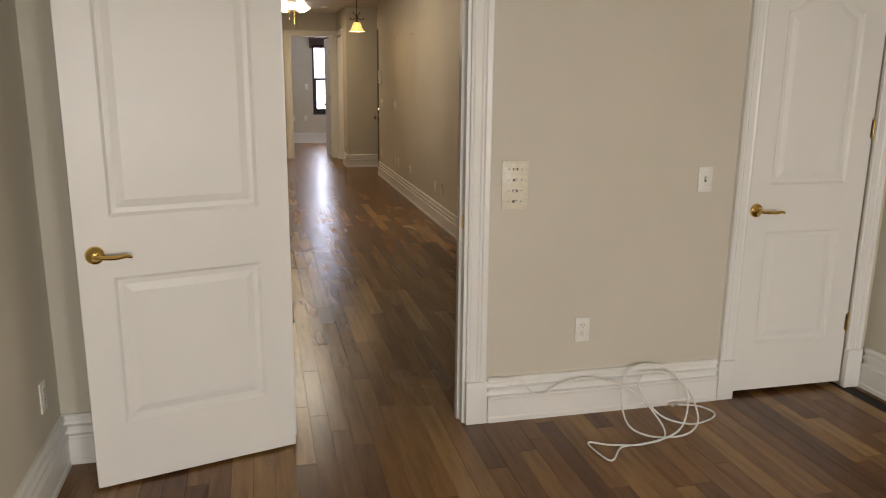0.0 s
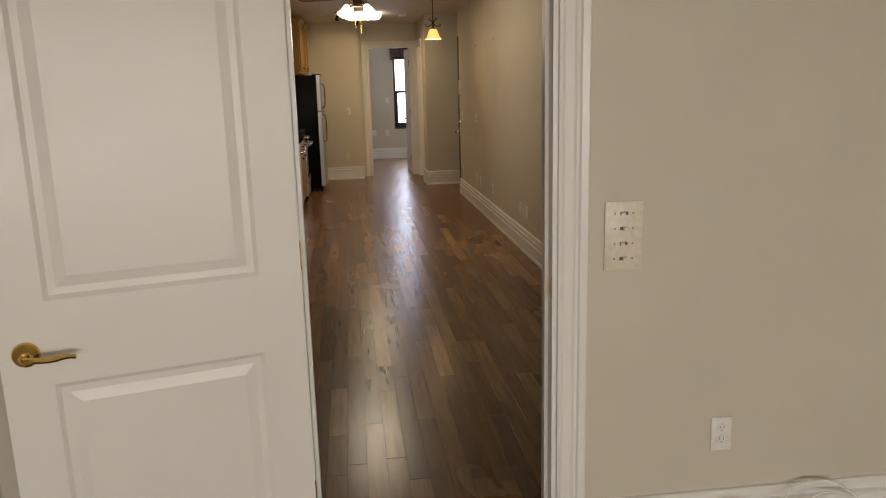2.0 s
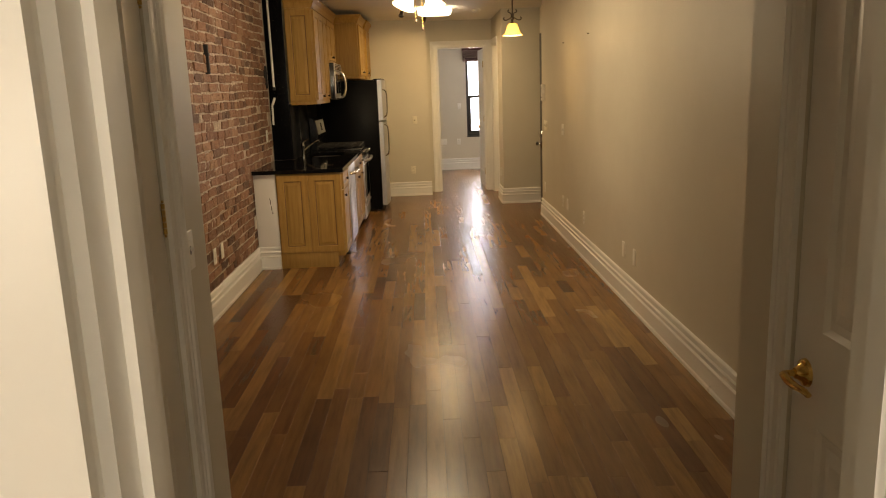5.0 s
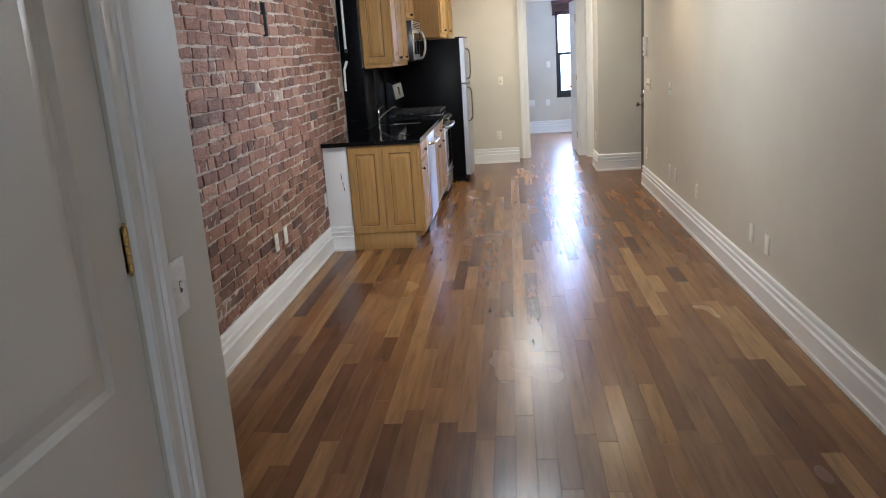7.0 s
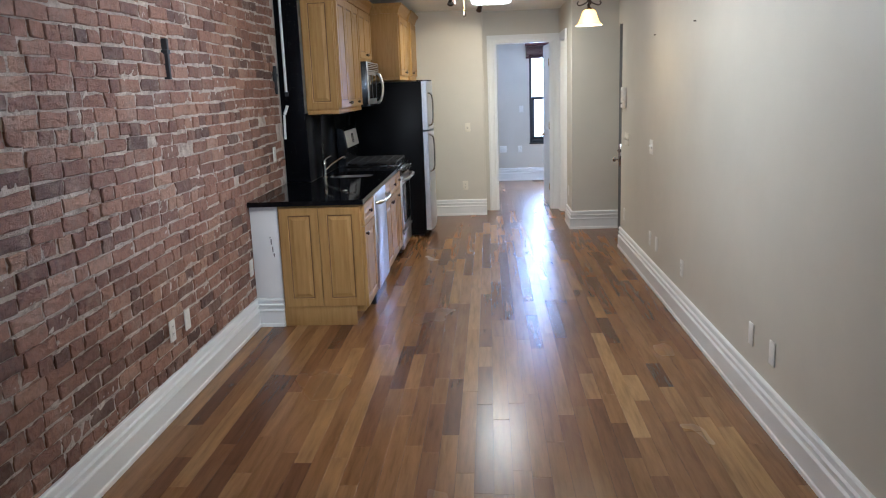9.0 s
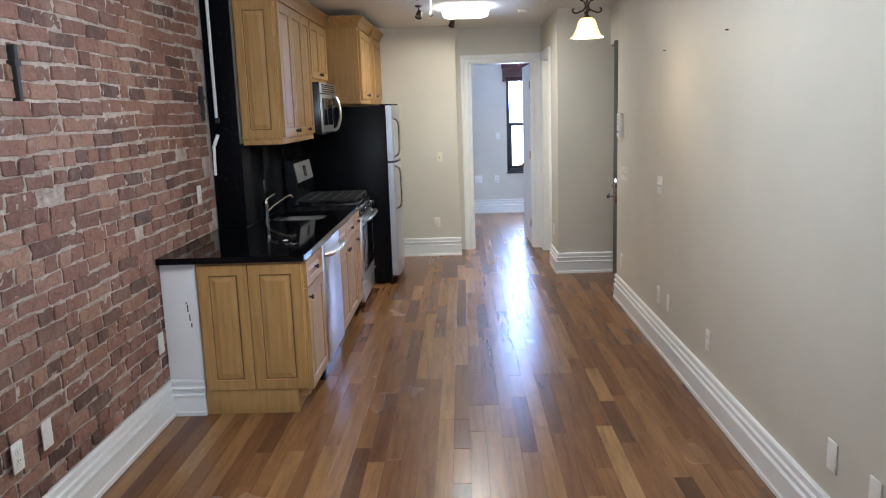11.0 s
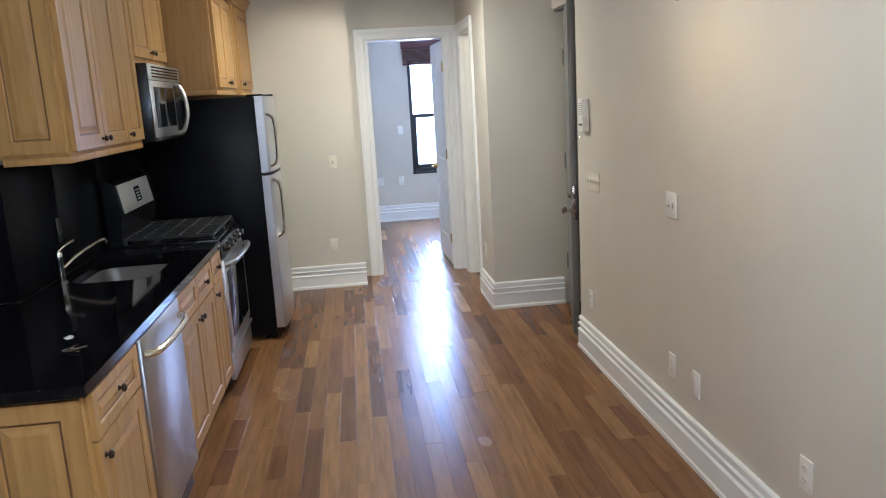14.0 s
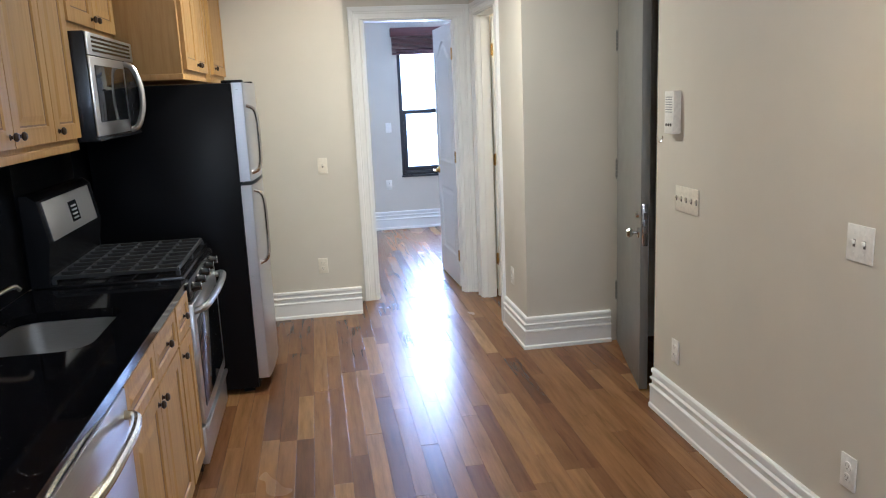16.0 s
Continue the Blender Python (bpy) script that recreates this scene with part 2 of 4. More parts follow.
def lathe(name, mat, parent, profile, seg=24, where=None):
    """Turns a profile of (radius, height) about the z axis."""
    bm = bmesh.new()
    rings = []
    for r, z in profile:
        rings.append([bm.verts.new((r * math.cos(a), r * math.sin(a), z)) for a in (2 * math.pi * i / seg for i in range(seg))])
    for a, b in zip(rings, rings[1:]):
        for i in range(seg):
            bm.faces.new((a[i], a[(i + 1) % seg], b[(i + 1) % seg], b[i]))
    if profile[0][0] > 0.0005:
        bm.faces.new(rings[0])
    if profile[-1][0] > 0.0005:
        bm.faces.new(rings[-1])
    bmesh.ops.remove_doubles(bm, verts=bm.verts, dist=0.00005)
    return finish(name, bm, mat, parent, smooth=True, where=where)


def shell(name, mat, parent, profile, seg=24, where=None, thick=0.003):
    """An open turned shell with thickness."""
    back = [(max(r - thick, 0.0002), z) for r, z in reversed(profile)]
    bm = bmesh.new()
    loop = profile + back
    rings = [[bm.verts.new((r * math.cos(2 * math.pi * i / seg), r * math.sin(2 * math.pi * i / seg), z)) for i in range(seg)] for r, z in loop]
    n = len(rings)
    for k in range(n):
        a, b = rings[k], rings[(k + 1) % n]
        for i in range(seg):
            bm.faces.new((a[i], a[(i + 1) % seg], b[(i + 1) % seg], b[i]))
    return finish(name, bm, mat, parent, smooth=True, where=where)


def tube(name, mat, parent, points, radius, seg=8, where=None, squash=1.0):
    """A round bar along a line of points."""
    bm = bmesh.new()
    pts = [Vector(p) for p in points]
    rings = []
    up = None
    for i, p in enumerate(pts):
        d = (pts[min(i + 1, len(pts) - 1)] - pts[max(i - 1, 0)]).normalized()
        if up is None:
            up = Vector((0, 0, 1)) if abs(d.z) < 0.9 else Vector((1, 0, 0))
        side = d.cross(up).normalized()
        up = side.cross(d).normalized()
        r = radius[i] if isinstance(radius, (list, tuple)) else radius
        rings.append([bm.verts.new(p + side * (r * math.cos(a)) + up * (r * squash * math.sin(a))) for a in (2 * math.pi * k / seg for k in range(seg))])
    for a, b in zip(rings, rings[1:]):
        for i in range(seg):
            bm.faces.new((a[i], a[(i + 1) % seg], b[(i + 1) % seg], b[i]))
    bm.faces.new(rings[0])
    bm.faces.new(rings[-1])
    return finish(name, bm, mat, parent, smooth=True, where=where)


def curve_points(ctrl, n=8):
    """A smooth line through the points (Catmull-Rom)."""
    c = [Vector(p) for p in ctrl]
    c = [c[0] * 2 - c[1]] + c + [c[-1] * 2 - c[-2]]
    out = []
    for i in range(1, len(c) - 2):
        for k in range(n):
            t = k / n
            out.append(0.5 * ((2 * c[i]) + (c[i + 1] - c[i - 1]) * t + (2 * c[i - 1] - 5 * c[i] + 4 * c[i + 1] - c[i + 2]) * t * t + (3 * c[i] - c[i - 1] - 3 * c[i + 1] + c[i + 2]) * t ** 3))
    out.append(c[-2])
    return out


def sweep(name, mat, parent, profile, path, where=None, closed_ends=True):
    """Sweeps a profile of (out, up) along a floor line; out is to the line's right hand."""
    bm = bmesh.new()
    pts = [Vector((*p, 0)) for p in path]
    rings = []
    for i, p in enumerate(pts):
        ns = []
        for a, b in ((i - 1, i), (i, i + 1)):
            if 0 <= a and b < len(pts):
                d = (pts[b] - pts[a]).normalized()
                ns.append(Vector((d.y, -d.x, 0)))
        n = sum(ns, Vector()) / len(ns)
        n = n / n.length_squared
        rings.append([bm.verts.new(p + n * o + Vector((0, 0, u))) for o, u in profile])
    k = len(profile)
    for a, b in zip(rings, rings[1:]):
        for i in range(k):
            bm.faces.new((a[i], a[(i + 1) % k], b[(i + 1) % k], b[i]))
    for r in (rings[0], rings[-1]):
        bm.faces.new(r)
    return finish(name, bm, mat, parent, where=where)


def offset_loop(loop, d):
    """Moves a counter-clockwise outline inwards by d."""
    n = len(loop)
    out = []
    for i in range(n):
        a, b, c = (Vector(loop[(i + k) % n]) for k in (-1, 0, 1))
        e, f = (b - a).normalized(), (c - b).normalized()
        m = Vector((-e.y, e.x)) + Vector((-f.y, f.x))
        m = m / max(m.length_squared, 0.2) * 2
        out.append((b.x + m.x * d, b.y + m.y * d))
    return out


def panelled(bm, w, h, panels, y, steps, sign, dark=None):
    """One face of a panelled board in the xz plane at depth y; steps: (inset, depth) from each panel's outline inwards."""
    edges = []

    def ring(loop, depth):
        return [bm.verts.new((px, y + sign * depth, pz)) for px, pz in loop]

    def close(vs):
        return [bm.edges.new((vs[i], vs[(i + 1) % len(vs)])) for i in range(len(vs))]

    outer = ring([(0, 0), (w, 0), (w, h), (0, h)], 0)
    edges += close(outer)
    for loop in panels:
        prev = ring(loop, 0)
        edges += close(prev)
        for k, (inset, depth) in enumerate(steps):
            cur = ring(offset_loop(loop, inset), depth)
            n = len(cur)
            for i in range(n):
                f = bm.faces.new((prev[i], prev[(i + 1) % n], cur[(i + 1) % n], cur[i]))
                if dark is not None and k == dark:
                    f.material_index = 1
            prev = cur
        bm.faces.new(prev)
    bmesh.ops.triangle_fill(bm, edges=edges, use_beauty=True)
    return outer


def rect(x0, x1, z0, z1):
    return [(x0, z0), (x1, z0), (x1, z1), (x0, z1)]


def arch(x0, x1, z0, z1, rise):
    top = []
    for i in range(13):
        u = i / 12
        s = 0.5 - 0.5 * math.cos(2 * math.pi * u)
        top.append((x1 + (x0 - x1) * u, z1 - rise + rise * s))
    return [(x0, z0), (x1, z0)] + top


def panel_board(name, mat, parent, w, h, t, panels, steps, where=None, both=True, dark=None):
    """A board from x 0..w, y 0..t, z 0..h; its front faces -y."""
    bm = bmesh.new()
    a = panelled(bm, w, h, panels, 0.0, steps, 1, dark)
    b = panelled(bm, w, h, panels if both else [], t, steps, -1, dark)
    for i in range(4):
        bm.faces.new((a[i], a[(i + 1) % 4], b[(i + 1) % 4], b[i]))
    return finish(name, bm, mat, parent, where=where)


# ---------------------------------------------------------------- structure
CEILING = 2.58


def structure(ob, label, category):
    return tagged(ob, label, category, kind="structure")


def wall(name, label, mat, *items):
    return structure(boxes(name, mat, None, *items), label, "wall")


# bedroom at the start of the walk: x -0.66..3.10, y -2.6..3.37
wall("wall_bedroom_front", "beige painted wall with door openings", WALL,
     (-0.78, 0.225, 3.37, 3.49, 0, CEILING), (1.00, 2.34, 3.37, 3.49, 0, CEILING), (2.99, 3.22, 3.37, 3.49, 0, CEILING),
     (0.225, 1.00, 3.37, 3.49, 2.08, CEILING), (2.34, 2.99, 3.37, 3.49, 2.08, CEILING))
wall("wall_bedroom_left", "beige painted bedroom side wall", WALL, (-0.78, -0.66, -2.72, 3.37, 0, CEILING))
wall("wall_bedroom_right", "beige painted bedroom side wall", WALL, (3.10, 3.22, -2.72, 3.37, 0, CEILING))
wall("wall_bedroom_back", "beige painted wall with two windows", WALL,
     (-0.66, -0.15, -2.72, -2.60, 0, CEILING), (0.85, 1.55, -2.72, -2.60, 0, CEILING), (2.55, 3.10, -2.72, -2.60, 0, CEILING),
     (-0.15, 0.85, -2.72, -2.60, 0, 0.7), (1.55, 2.55, -2.72, -2.60, 0, 0.7), (-0.15, 0.85, -2.72, -2.60, 2.28, CEILING), (1.55, 2.55, -2.72, -2.60, 2.28, CEILING))
# passage between two closets
wall("wall_passage_left", "beige closet wall beside the passage", WALL,
     (-0.272, -0.172, 3.49, 4.14, 0, CEILING), (-0.272, -0.172, 4.76, 5.09, 0, CEILING), (-0.272, -0.172, 4.14, 4.76, 2.08, CEILING), (-1.16, -0.272, 4.99, 5.09, 0, CEILING))
wall("wall_passage_right", "beige closet wall beside the passage", WALL,
     (1.36, 1.46, 3.49, 3.74, 0, CEILING), (1.36, 1.46, 4.38, 4.67, 0, CEILING), (1.36, 1.46, 3.74, 4.38, 2.08, CEILING), (1.46, 1.965, 4.57, 4.67, 0, CEILING))
wall("wall_closet_back", "plain closet closing walls", WALL, (-0.80, -0.70, 3.49, 4.99, 0, CEILING), (1.965, 2.085, 3.49, 4.67, 0, CEILING), (2.085, 3.22, 4.1, 4.2, 0, CEILING), (3.10, 3.22, 3.49, 4.1, 0, CEILING))
# living room and kitchen: x -1.04..1.965, y 5.09..14.24
wall("wall_living_right", "long greyish beige painted wall", WALL, (1.965, 2.10, 4.67, 12.06, 0, CEILING), (2.10, 2.22, 11.94, 12.06, 0, CEILING), (2.10, 2.22, 12.06, 13.09, 2.225, CEILING))
wall("wall_far", "beige painted end wall beside the refrigerator", WALL, (-1.16, 0.605, 14.24, 14.58, 0, CEILING))
wall("wall_far_door", "beige wall with the far bedroom doorway", WALL,
     (-1.16, 0.75, 14.58, 14.70, 0, CEILING), (1.49, 1.59, 14.58, 14.70, 0, CEILING), (0.75, 1.49, 14.58, 14.70, 2.19, CEILING))
wall("wall_bathroom", "beige projecting wall with the bathroom doorway", WALL,
     (1.59, 1.69, 13.09, 13.72, 0, CEILING), (1.59, 1.69, 14.38, 14.70, 0, CEILING), (1.59, 1.69, 13.72, 14.38, 2.19, CEILING), (1.69, 2.22, 13.09, 13.19, 0, CEILING))
wall("wall_bathroom_inner", "cream bathroom walls", CREAM, (2.9, 3.0, 13.19, 14.70, 0, CEILING), (1.69, 2.9, 14.60, 14.70, 0, CEILING), (2.22, 3.0, 13.09, 13.19, 0, CEILING))
wall("wall_hallway", "plain wall of the hallway beyond the entry door", WALL, (3.0, 3.1, 11.4, 13.19, 0, CEILING), (2.22, 3.0, 11.4, 11.5, 0, CEILING))
wall("wall_kitchen_back", "plaster wall behind the kitchen", WALL, (-1.16, -1.05, 10.70, 14.24, 0, CEILING), (-1.05, -0.855, 10.70, 14.24, 0.0, CEILING))
# far bedroom: x -0.9..3.0, y 14.70..17.80
wall("wall_far_bedroom_window", "grey white wall with a black framed window", WALL,
     (-0.9, 1.366, 17.80, 18.0, 0, CEILING), (2.19, 3.0, 17.80, 18.0, 0, CEILING), (1.366, 2.19, 17.80, 18.0, 0, 0.655), (1.366, 2.19, 17.80, 18.0, 2.14, CEILING))
wall("wall_far_bedroom_sides", "painted side walls of the far bedroom", WALL, (-1.0, -0.9, 14.70, 18.0, 0, CEILING), (3.0, 3.1, 14.70, 18.0, 0, CEILING))
structure(boxes("ceiling", CEIL, None, (-1.3, 3.4, -2.75, 18.1, CEILING, CEILING + 0.12)), "off white painted ceiling", "ceiling")
floor = structure(boxes("floor", GAP, None, (-1.3, 3.4, -2.75, 18.1, -0.15, -0.0035)), "glossy mixed brown hardwood strip floor", "floor")
ground = structure(boxes("ground", plain("grey_ground", (0.16, 0.16, 0.155), 0.9), None, (-400, 400, -400, 400, -6.2, -6.0)), "grey ground far below the windows", "ground")


# baseboards
def base_profile(h):
    return [(0, 0), (0.030, 0), (0.030, 0.020), (0.024, 0.027), (0.024, h * 0.52), (0.028, h * 0.55), (0.027, h * 0.59), (0.013, h * 0.61), (0.012, h * 0.70), (0.024, h * 0.73), (0.025, h * 0.78), (0.011, h * 0.80), (0.010, h * 0.87), (0.019, h * 0.90), (0.018, h * 0.97), (0.012, h), (0, h)]


def baseboard(path, h=0.208):
    return structure(sweep("baseboard", TRIM, None, base_profile(h), path), "white stepped wooden baseboard", "baseboard")


baseboard([(1.097, 3.37), (2.255, 3.37)])
baseboard([(-0.66, 3.37), (0.125, 3.37)])
baseboard([(-0.66, -2.60), (-0.66, 3.345)])
baseboard([(3.10, 3.345), (3.10, -2.60)])
baseboard([(-1.02, 5.09), (-0.172, 5.09), (-0.172, 4.856)])
baseboard([(1.36, 4.448), (1.36, 4.67), (1.94, 4.67)])
baseboard([(1.965, 4.695), (1.965, 12.055)][::-1])
baseboard([(-1.04, 5.115), (-1.04, 9.60), (-0.835, 9.60)])
baseboard([(-0.80, 14.24), (0.612, 14.24)])
baseboard([(1.59, 13.62), (1.59, 13.09), (2.14, 13.09)])
baseboard([(-0.9, 17.80), (3.0, 17.80)], 0.22)
baseboard([(-0.9, 14.72), (-0.9, 17.775)], 0.22)


# casings: flat board with raised edges, built round an opening that lies in a wall's face
def casing(name, label, width, height, where, w=0.09, plinth=0.0, legs=(True, True), head=True, mat=None):
    """Round an opening x 0..width, z 0..height in the plane y 0; stands proud towards -y."""
    mat = mat or TRIM
    root = structure(new(name), label, "door casing")
    root.matrix_basis = where
    prof = [(0, 0), (0, 0.014), (0.010, 0.017), (0.018, 0.013), (0.045, 0.012), (0.052, 0.016), (0.060, 0.015), (0.066, 0.021), (w - 0.004, 0.024), (w, 0.020), (w, 0)]

    def leg(x, sign, z0, z1a, z1b):
        bm = bmesh.new()
        lo = [bm.verts.new((x + sign * u, -v, z0)) for u, v in prof]
        hi = [bm.verts.new((x + sign * u, -v, z1a + (z1b - z1a) * u / w)) for u, v in prof]
        for i in range(len(prof)):
            j = (i + 1) % len(prof)
            bm.faces.new((lo[i], lo[j], hi[j], hi[i]))
        bm.faces.new(lo)
        bm.faces.new(hi)
        finish("leg", bm, mat, root)

    top = height
    if legs[0]:
        leg(0, -1, plinth, top, top + w)
    if legs[1]:
        leg(width, 1, plinth, top, top + w)
    if head:
        bm = bmesh.new()
        a = [bm.verts.new((-u if legs[0] else 0, -v, top + u)) for u, v in prof]
        b = [bm.verts.new((width + (u if legs[1] else 0), -v, top + u)) for u, v in prof]
        for i in range(len(prof)):
            j = (i + 1) % len(prof)
            bm.faces.new((a[i], a[j], b[j], b[i]))
        bm.faces.new(a)
        bm.faces.new(b)
        finish("head", bm, mat, root)
    if plinth:
        for on, x0, x1 in ((legs[0], -w - 0.006, 0.002), (legs[1], width - 0.002, width + w + 0.006)):
            if on:
                boxes("plinth_block", mat, root, (x0, x1, -0.030, 0, 0, plinth), bevel=0.003)
    return root


def jamb(name, x0, x1, y0, y1, h, axis, stop, t=0.018):
    """Lining of an opening with a door stop. axis 'x': the opening runs along x between x0 and x1."""
    if axis == "x":
        items = [(x0, x0 + t, y0, y1, 0, h), (x1 - t, x1, y0, y1, 0, h), (x0 + t, x1 - t, y0, y1, h - t, h),
                 (x0 + t, x0 + t + 0.011, stop, stop + 0.035, 0, h - t), (x1 - t - 0.011, x1 - t, stop, stop + 0.035, 0, h - t)]
    else:
        items = [(x0, x1, y0, y0 + t, 0, h), (x0, x1, y1 - t, y1, 0, h), (x0, x1, y0 + t, y1 - t, h - t, h),
                 (stop, stop + 0.035, y0 + t, y0 + t + 0.011, 0, h - t), (stop, stop + 0.035, y1 - t - 0.011, y1 - t, 0, h - t)]
    return structure(boxes(name, TRIM, None, *items), "white painted door lining", "door jamb")


R_BACK, R_LEFT, R_RIGHT = 0, 90, -90
casing("door_casing_1", "white moulded casing round the bedroom doorway", 0.769, 2.07, pose(0.228, 3.37, 0), plinth=0.20)
casing("door_casing_2", "white moulded casing round the closet door", 0.644, 2.07, pose(2.343, 3.37, 0), w=0.08, plinth=0.20)
casing("door_casing_3", "white moulded casing round a closet door", 0.62, 2.07, pose(-0.172, 4.14, 0, 0, 0, 90), plinth=0.20)
casing("door_casing_4", "white moulded casing round a closet door", 0.64, 2.07, pose(1.36, 4.38, 0, 0, 0, -90), w=0.07, plinth=0.20)
casing("door_casing_5", "white moulded casing round the far bedroom doorway", 0.735, 2.18, pose(0.753, 14.58, 0), w=0.098)
casing("door_casing_6", "white moulded casing round the bathroom doorway", 0.65, 2.18, pose(1.59, 14.375, 0, 0, 0, -90))
jamb("door_jamb_1", 0.225, 1.00, 3.368, 3.495, 2.08, "x", 3.415)
jamb("door_jamb_5", 0.75, 1.49, 14.578, 14.705, 2.19, "x", 14.61)
jamb("door_jamb_6", 1.588, 1.695, 13.72, 14.38, 2.19, "y", 1.625)


# ---------------------------------------------------------------- doors
DOORSTEPS = [(0.012, 0.009), (0.030, 0.010), (0.058, 0.003)]


def lever(parent, at, direction, out, mat=BRASS):
    """A lever handle on a round rose. out: +1 or -1 along the door's y axis."""
    x, y, z = at
    turn = pose(x, y, z, 90 if out < 0 else -90)
    lathe("rose", mat, parent, [(0.0, 0.026), (0.012, 0.025), (0.020, 0.012), (0.030, 0.007), (0.033, 0.0)], 24, turn)
    pts = curve_points([(x, y + out * 0.01, z), (x, y + out * 0.045, z), (x + direction * 0.018, y + out * 0.056, z), (x + direction * 0.06, y + out * 0.056, z - 0.004), (x + direction * 0.095, y + out * 0.054, z - 0.001), (x + direction * 0.115, y + out * 0.05, z - 0.006)], 5)
    n = len(pts)
    rad = [0.0085 + 0.0025 * math.sin(3.14 * i / n) - 0.002 * i / n for i in range(n)]
    tube("lever", mat, parent, pts, rad, 8, None, 0.8)


def hinge(parent, x, y, z, mat=BRASS, h=0.085, flip=1):
    bm = bmesh.new()
    for k in range(5):
        r = bmesh.ops.create_cone(bm, cap_ends=True, segments=10, radius1=0.0058, radius2=0.0058, depth=h / 5 - 0.0025)
        for v in r["verts"]:
            v.co += Vector((x, y, z - h / 2 + h / 5 * (k + 0.5)))
    for s, rr in ((h / 2 + 0.004, 0.004), (-h / 2 - 0.004, 0.004)):
        r = bmesh.ops.create_uvsphere(bm, u_segments=8, v_segments=6, radius=rr)
        for v in r["verts"]:
            v.co += Vector((x, y, z + s))
    add_box(bm, x - 0.010, x + 0.010, y + flip * 0.004, y + flip * 0.006, z - h / 2, z + h / 2)
    finish("hinge", bm, mat, parent, smooth=True)


def panel_door(name, label, w, h, where, handle_x, direction, hinge_x, outs=(-1, 1), arched=True, hinges=(0.28, 1.03, 1.83), hinge_side=-1, lever_z=0.94):
    root = tagged(new(name), label, "door")
    root.matrix_basis = where
    m = 0.115
    top = arch(m, w - m, 1.02, h - 0.115, 0.11) if arched else rect(m, w - m, 1.02, h - 0.115)
    panel_board("slab", DOORPAINT, root, w, h, 0.035, [rect(m, w - m, 0.24, 0.80), top], DOORSTEPS, pose(0, 0, 0.012))
    for o in outs:
        lever(root, (handle_x, 0 if o < 0 else 0.035, lever_z), direction, o)
    for z in hinges:
        hinge(root, hinge_x, -0.004 if hinge_side < 0 else 0.039, z, flip=-hinge_side)
    return root


# bedroom door, swung back towards the wall; its free edge carries the lever
panel_door("door_bedroom", "white two panel door standing wide open with brass lever", 0.76, 2.03,
           pose(0.236, 3.342, 0, 0, 0, 195.5) @ pose(0, 0, 0), 0.70, -1, 0.0, outs=(1,), hinge_side=-1, hinges=(0.33, 1.07, 1.83), lever_z=0.90)
panel_door("door_closet", "white two panel closet door with brass lever, closed", 0.636, 2.03,
           pose(2.347, 3.378, 0.012), 0.050, 1, 0.636, outs=(-1,), hinges=(0.33, 1.29, 1.85), lever_z=0.915)
panel_door("door_closet", "white two panel closet door with brass lever, closed", 0.612, 2.03,
           pose(-0.180, 4.144, 0, 0, 0, 90), 0.055, 1, 0.612, outs=(-1,), hinges=(0.335, 1.258, 1.85), lever_z=0.90)
panel_door("door_closet", "white two panel closet door with brass lever, closed", 0.632, 2.03,
           pose(1.368, 4.376, 0, 0, 0, -90), 0.055, 1, 0.632, outs=(-1,), hinges=(0.335, 1.258, 1.85), lever_z=0.92)
panel_door("door_far_bedroom", "white arched panel door opened into the bedroom", 0.75, 2.15,
           pose(1.440, 15.475, 0, 0, 0, -88), 0.055, 1, 0.757, outs=(-1, 1), hinges=(0.28, 1.1, 1.92), hinge_side=-1)
panel_door("door_bathroom", "cream white bathroom door standing open", 0.62, 2.15,
           pose(1.706, 14.325, 0, 0, 0, 3), 0.565, -1, -0.004, outs=(-1,), hinges=(0.32, 1.1, 1.92))

# grey steel entry door, ajar, in a dark steel frame
entry = tagged(new("entry_door"), "grey painted steel entry door standing ajar", "door")
entry.matrix_basis = pose(2.165, 13.035, 0, 0, 0, 256)
boxes("slab", STEELDOOR, entry, (0.0, 0.81, 0.0, 0.044, 0.012, 2.195), bevel=0.002)
boxes("lock_plate", CHROME, entry, (0.8102, 0.8125, 0.007, 0.037, 0.80, 1.02), bevel=0.0005)
boxes("latch", SLOT, entry, (0.8126, 0.8145, 0.014, 0.030, 0.94, 0.975), (0.8126, 0.8145, 0.014, 0.030, 0.865, 0.90))
lathe("knob", CHROME, entry, [(0.0, 0.062), (0.020, 0.060), (0.027, 0.048), (0.022, 0.034), (0.010, 0.026), (0.010, 0.008), (0.028, 0.006), (0.030, 0)], 20, pose(0.745, 0, 0.86, 90))
lathe("cylinder", CHROME, entry, [(0.0, 0.016), (0.014, 0.015), (0.017, 0.0)], 18, pose(0.745, 0, 0.955, 90))
for z in (0.35, 1.12, 1.88):
    hinge(entry, 0.0, -0.006, z, STEELDOOR, 0.11, flip=1)
structure(boxes("entry_frame", DARKFRAME, None, (2.06, 2.14, 12.062, 12.12, 0, 2.222), (1.972, 2.06, 12.062, 12.085, 0, 2.222), (2.185, 2.22, 13.04, 13.088, 0, 2.222), (2.10, 2.22, 12.12, 13.04, 2.203, 2.222), bevel=0.003),
          "dark grey steel entry door frame", "door frame")


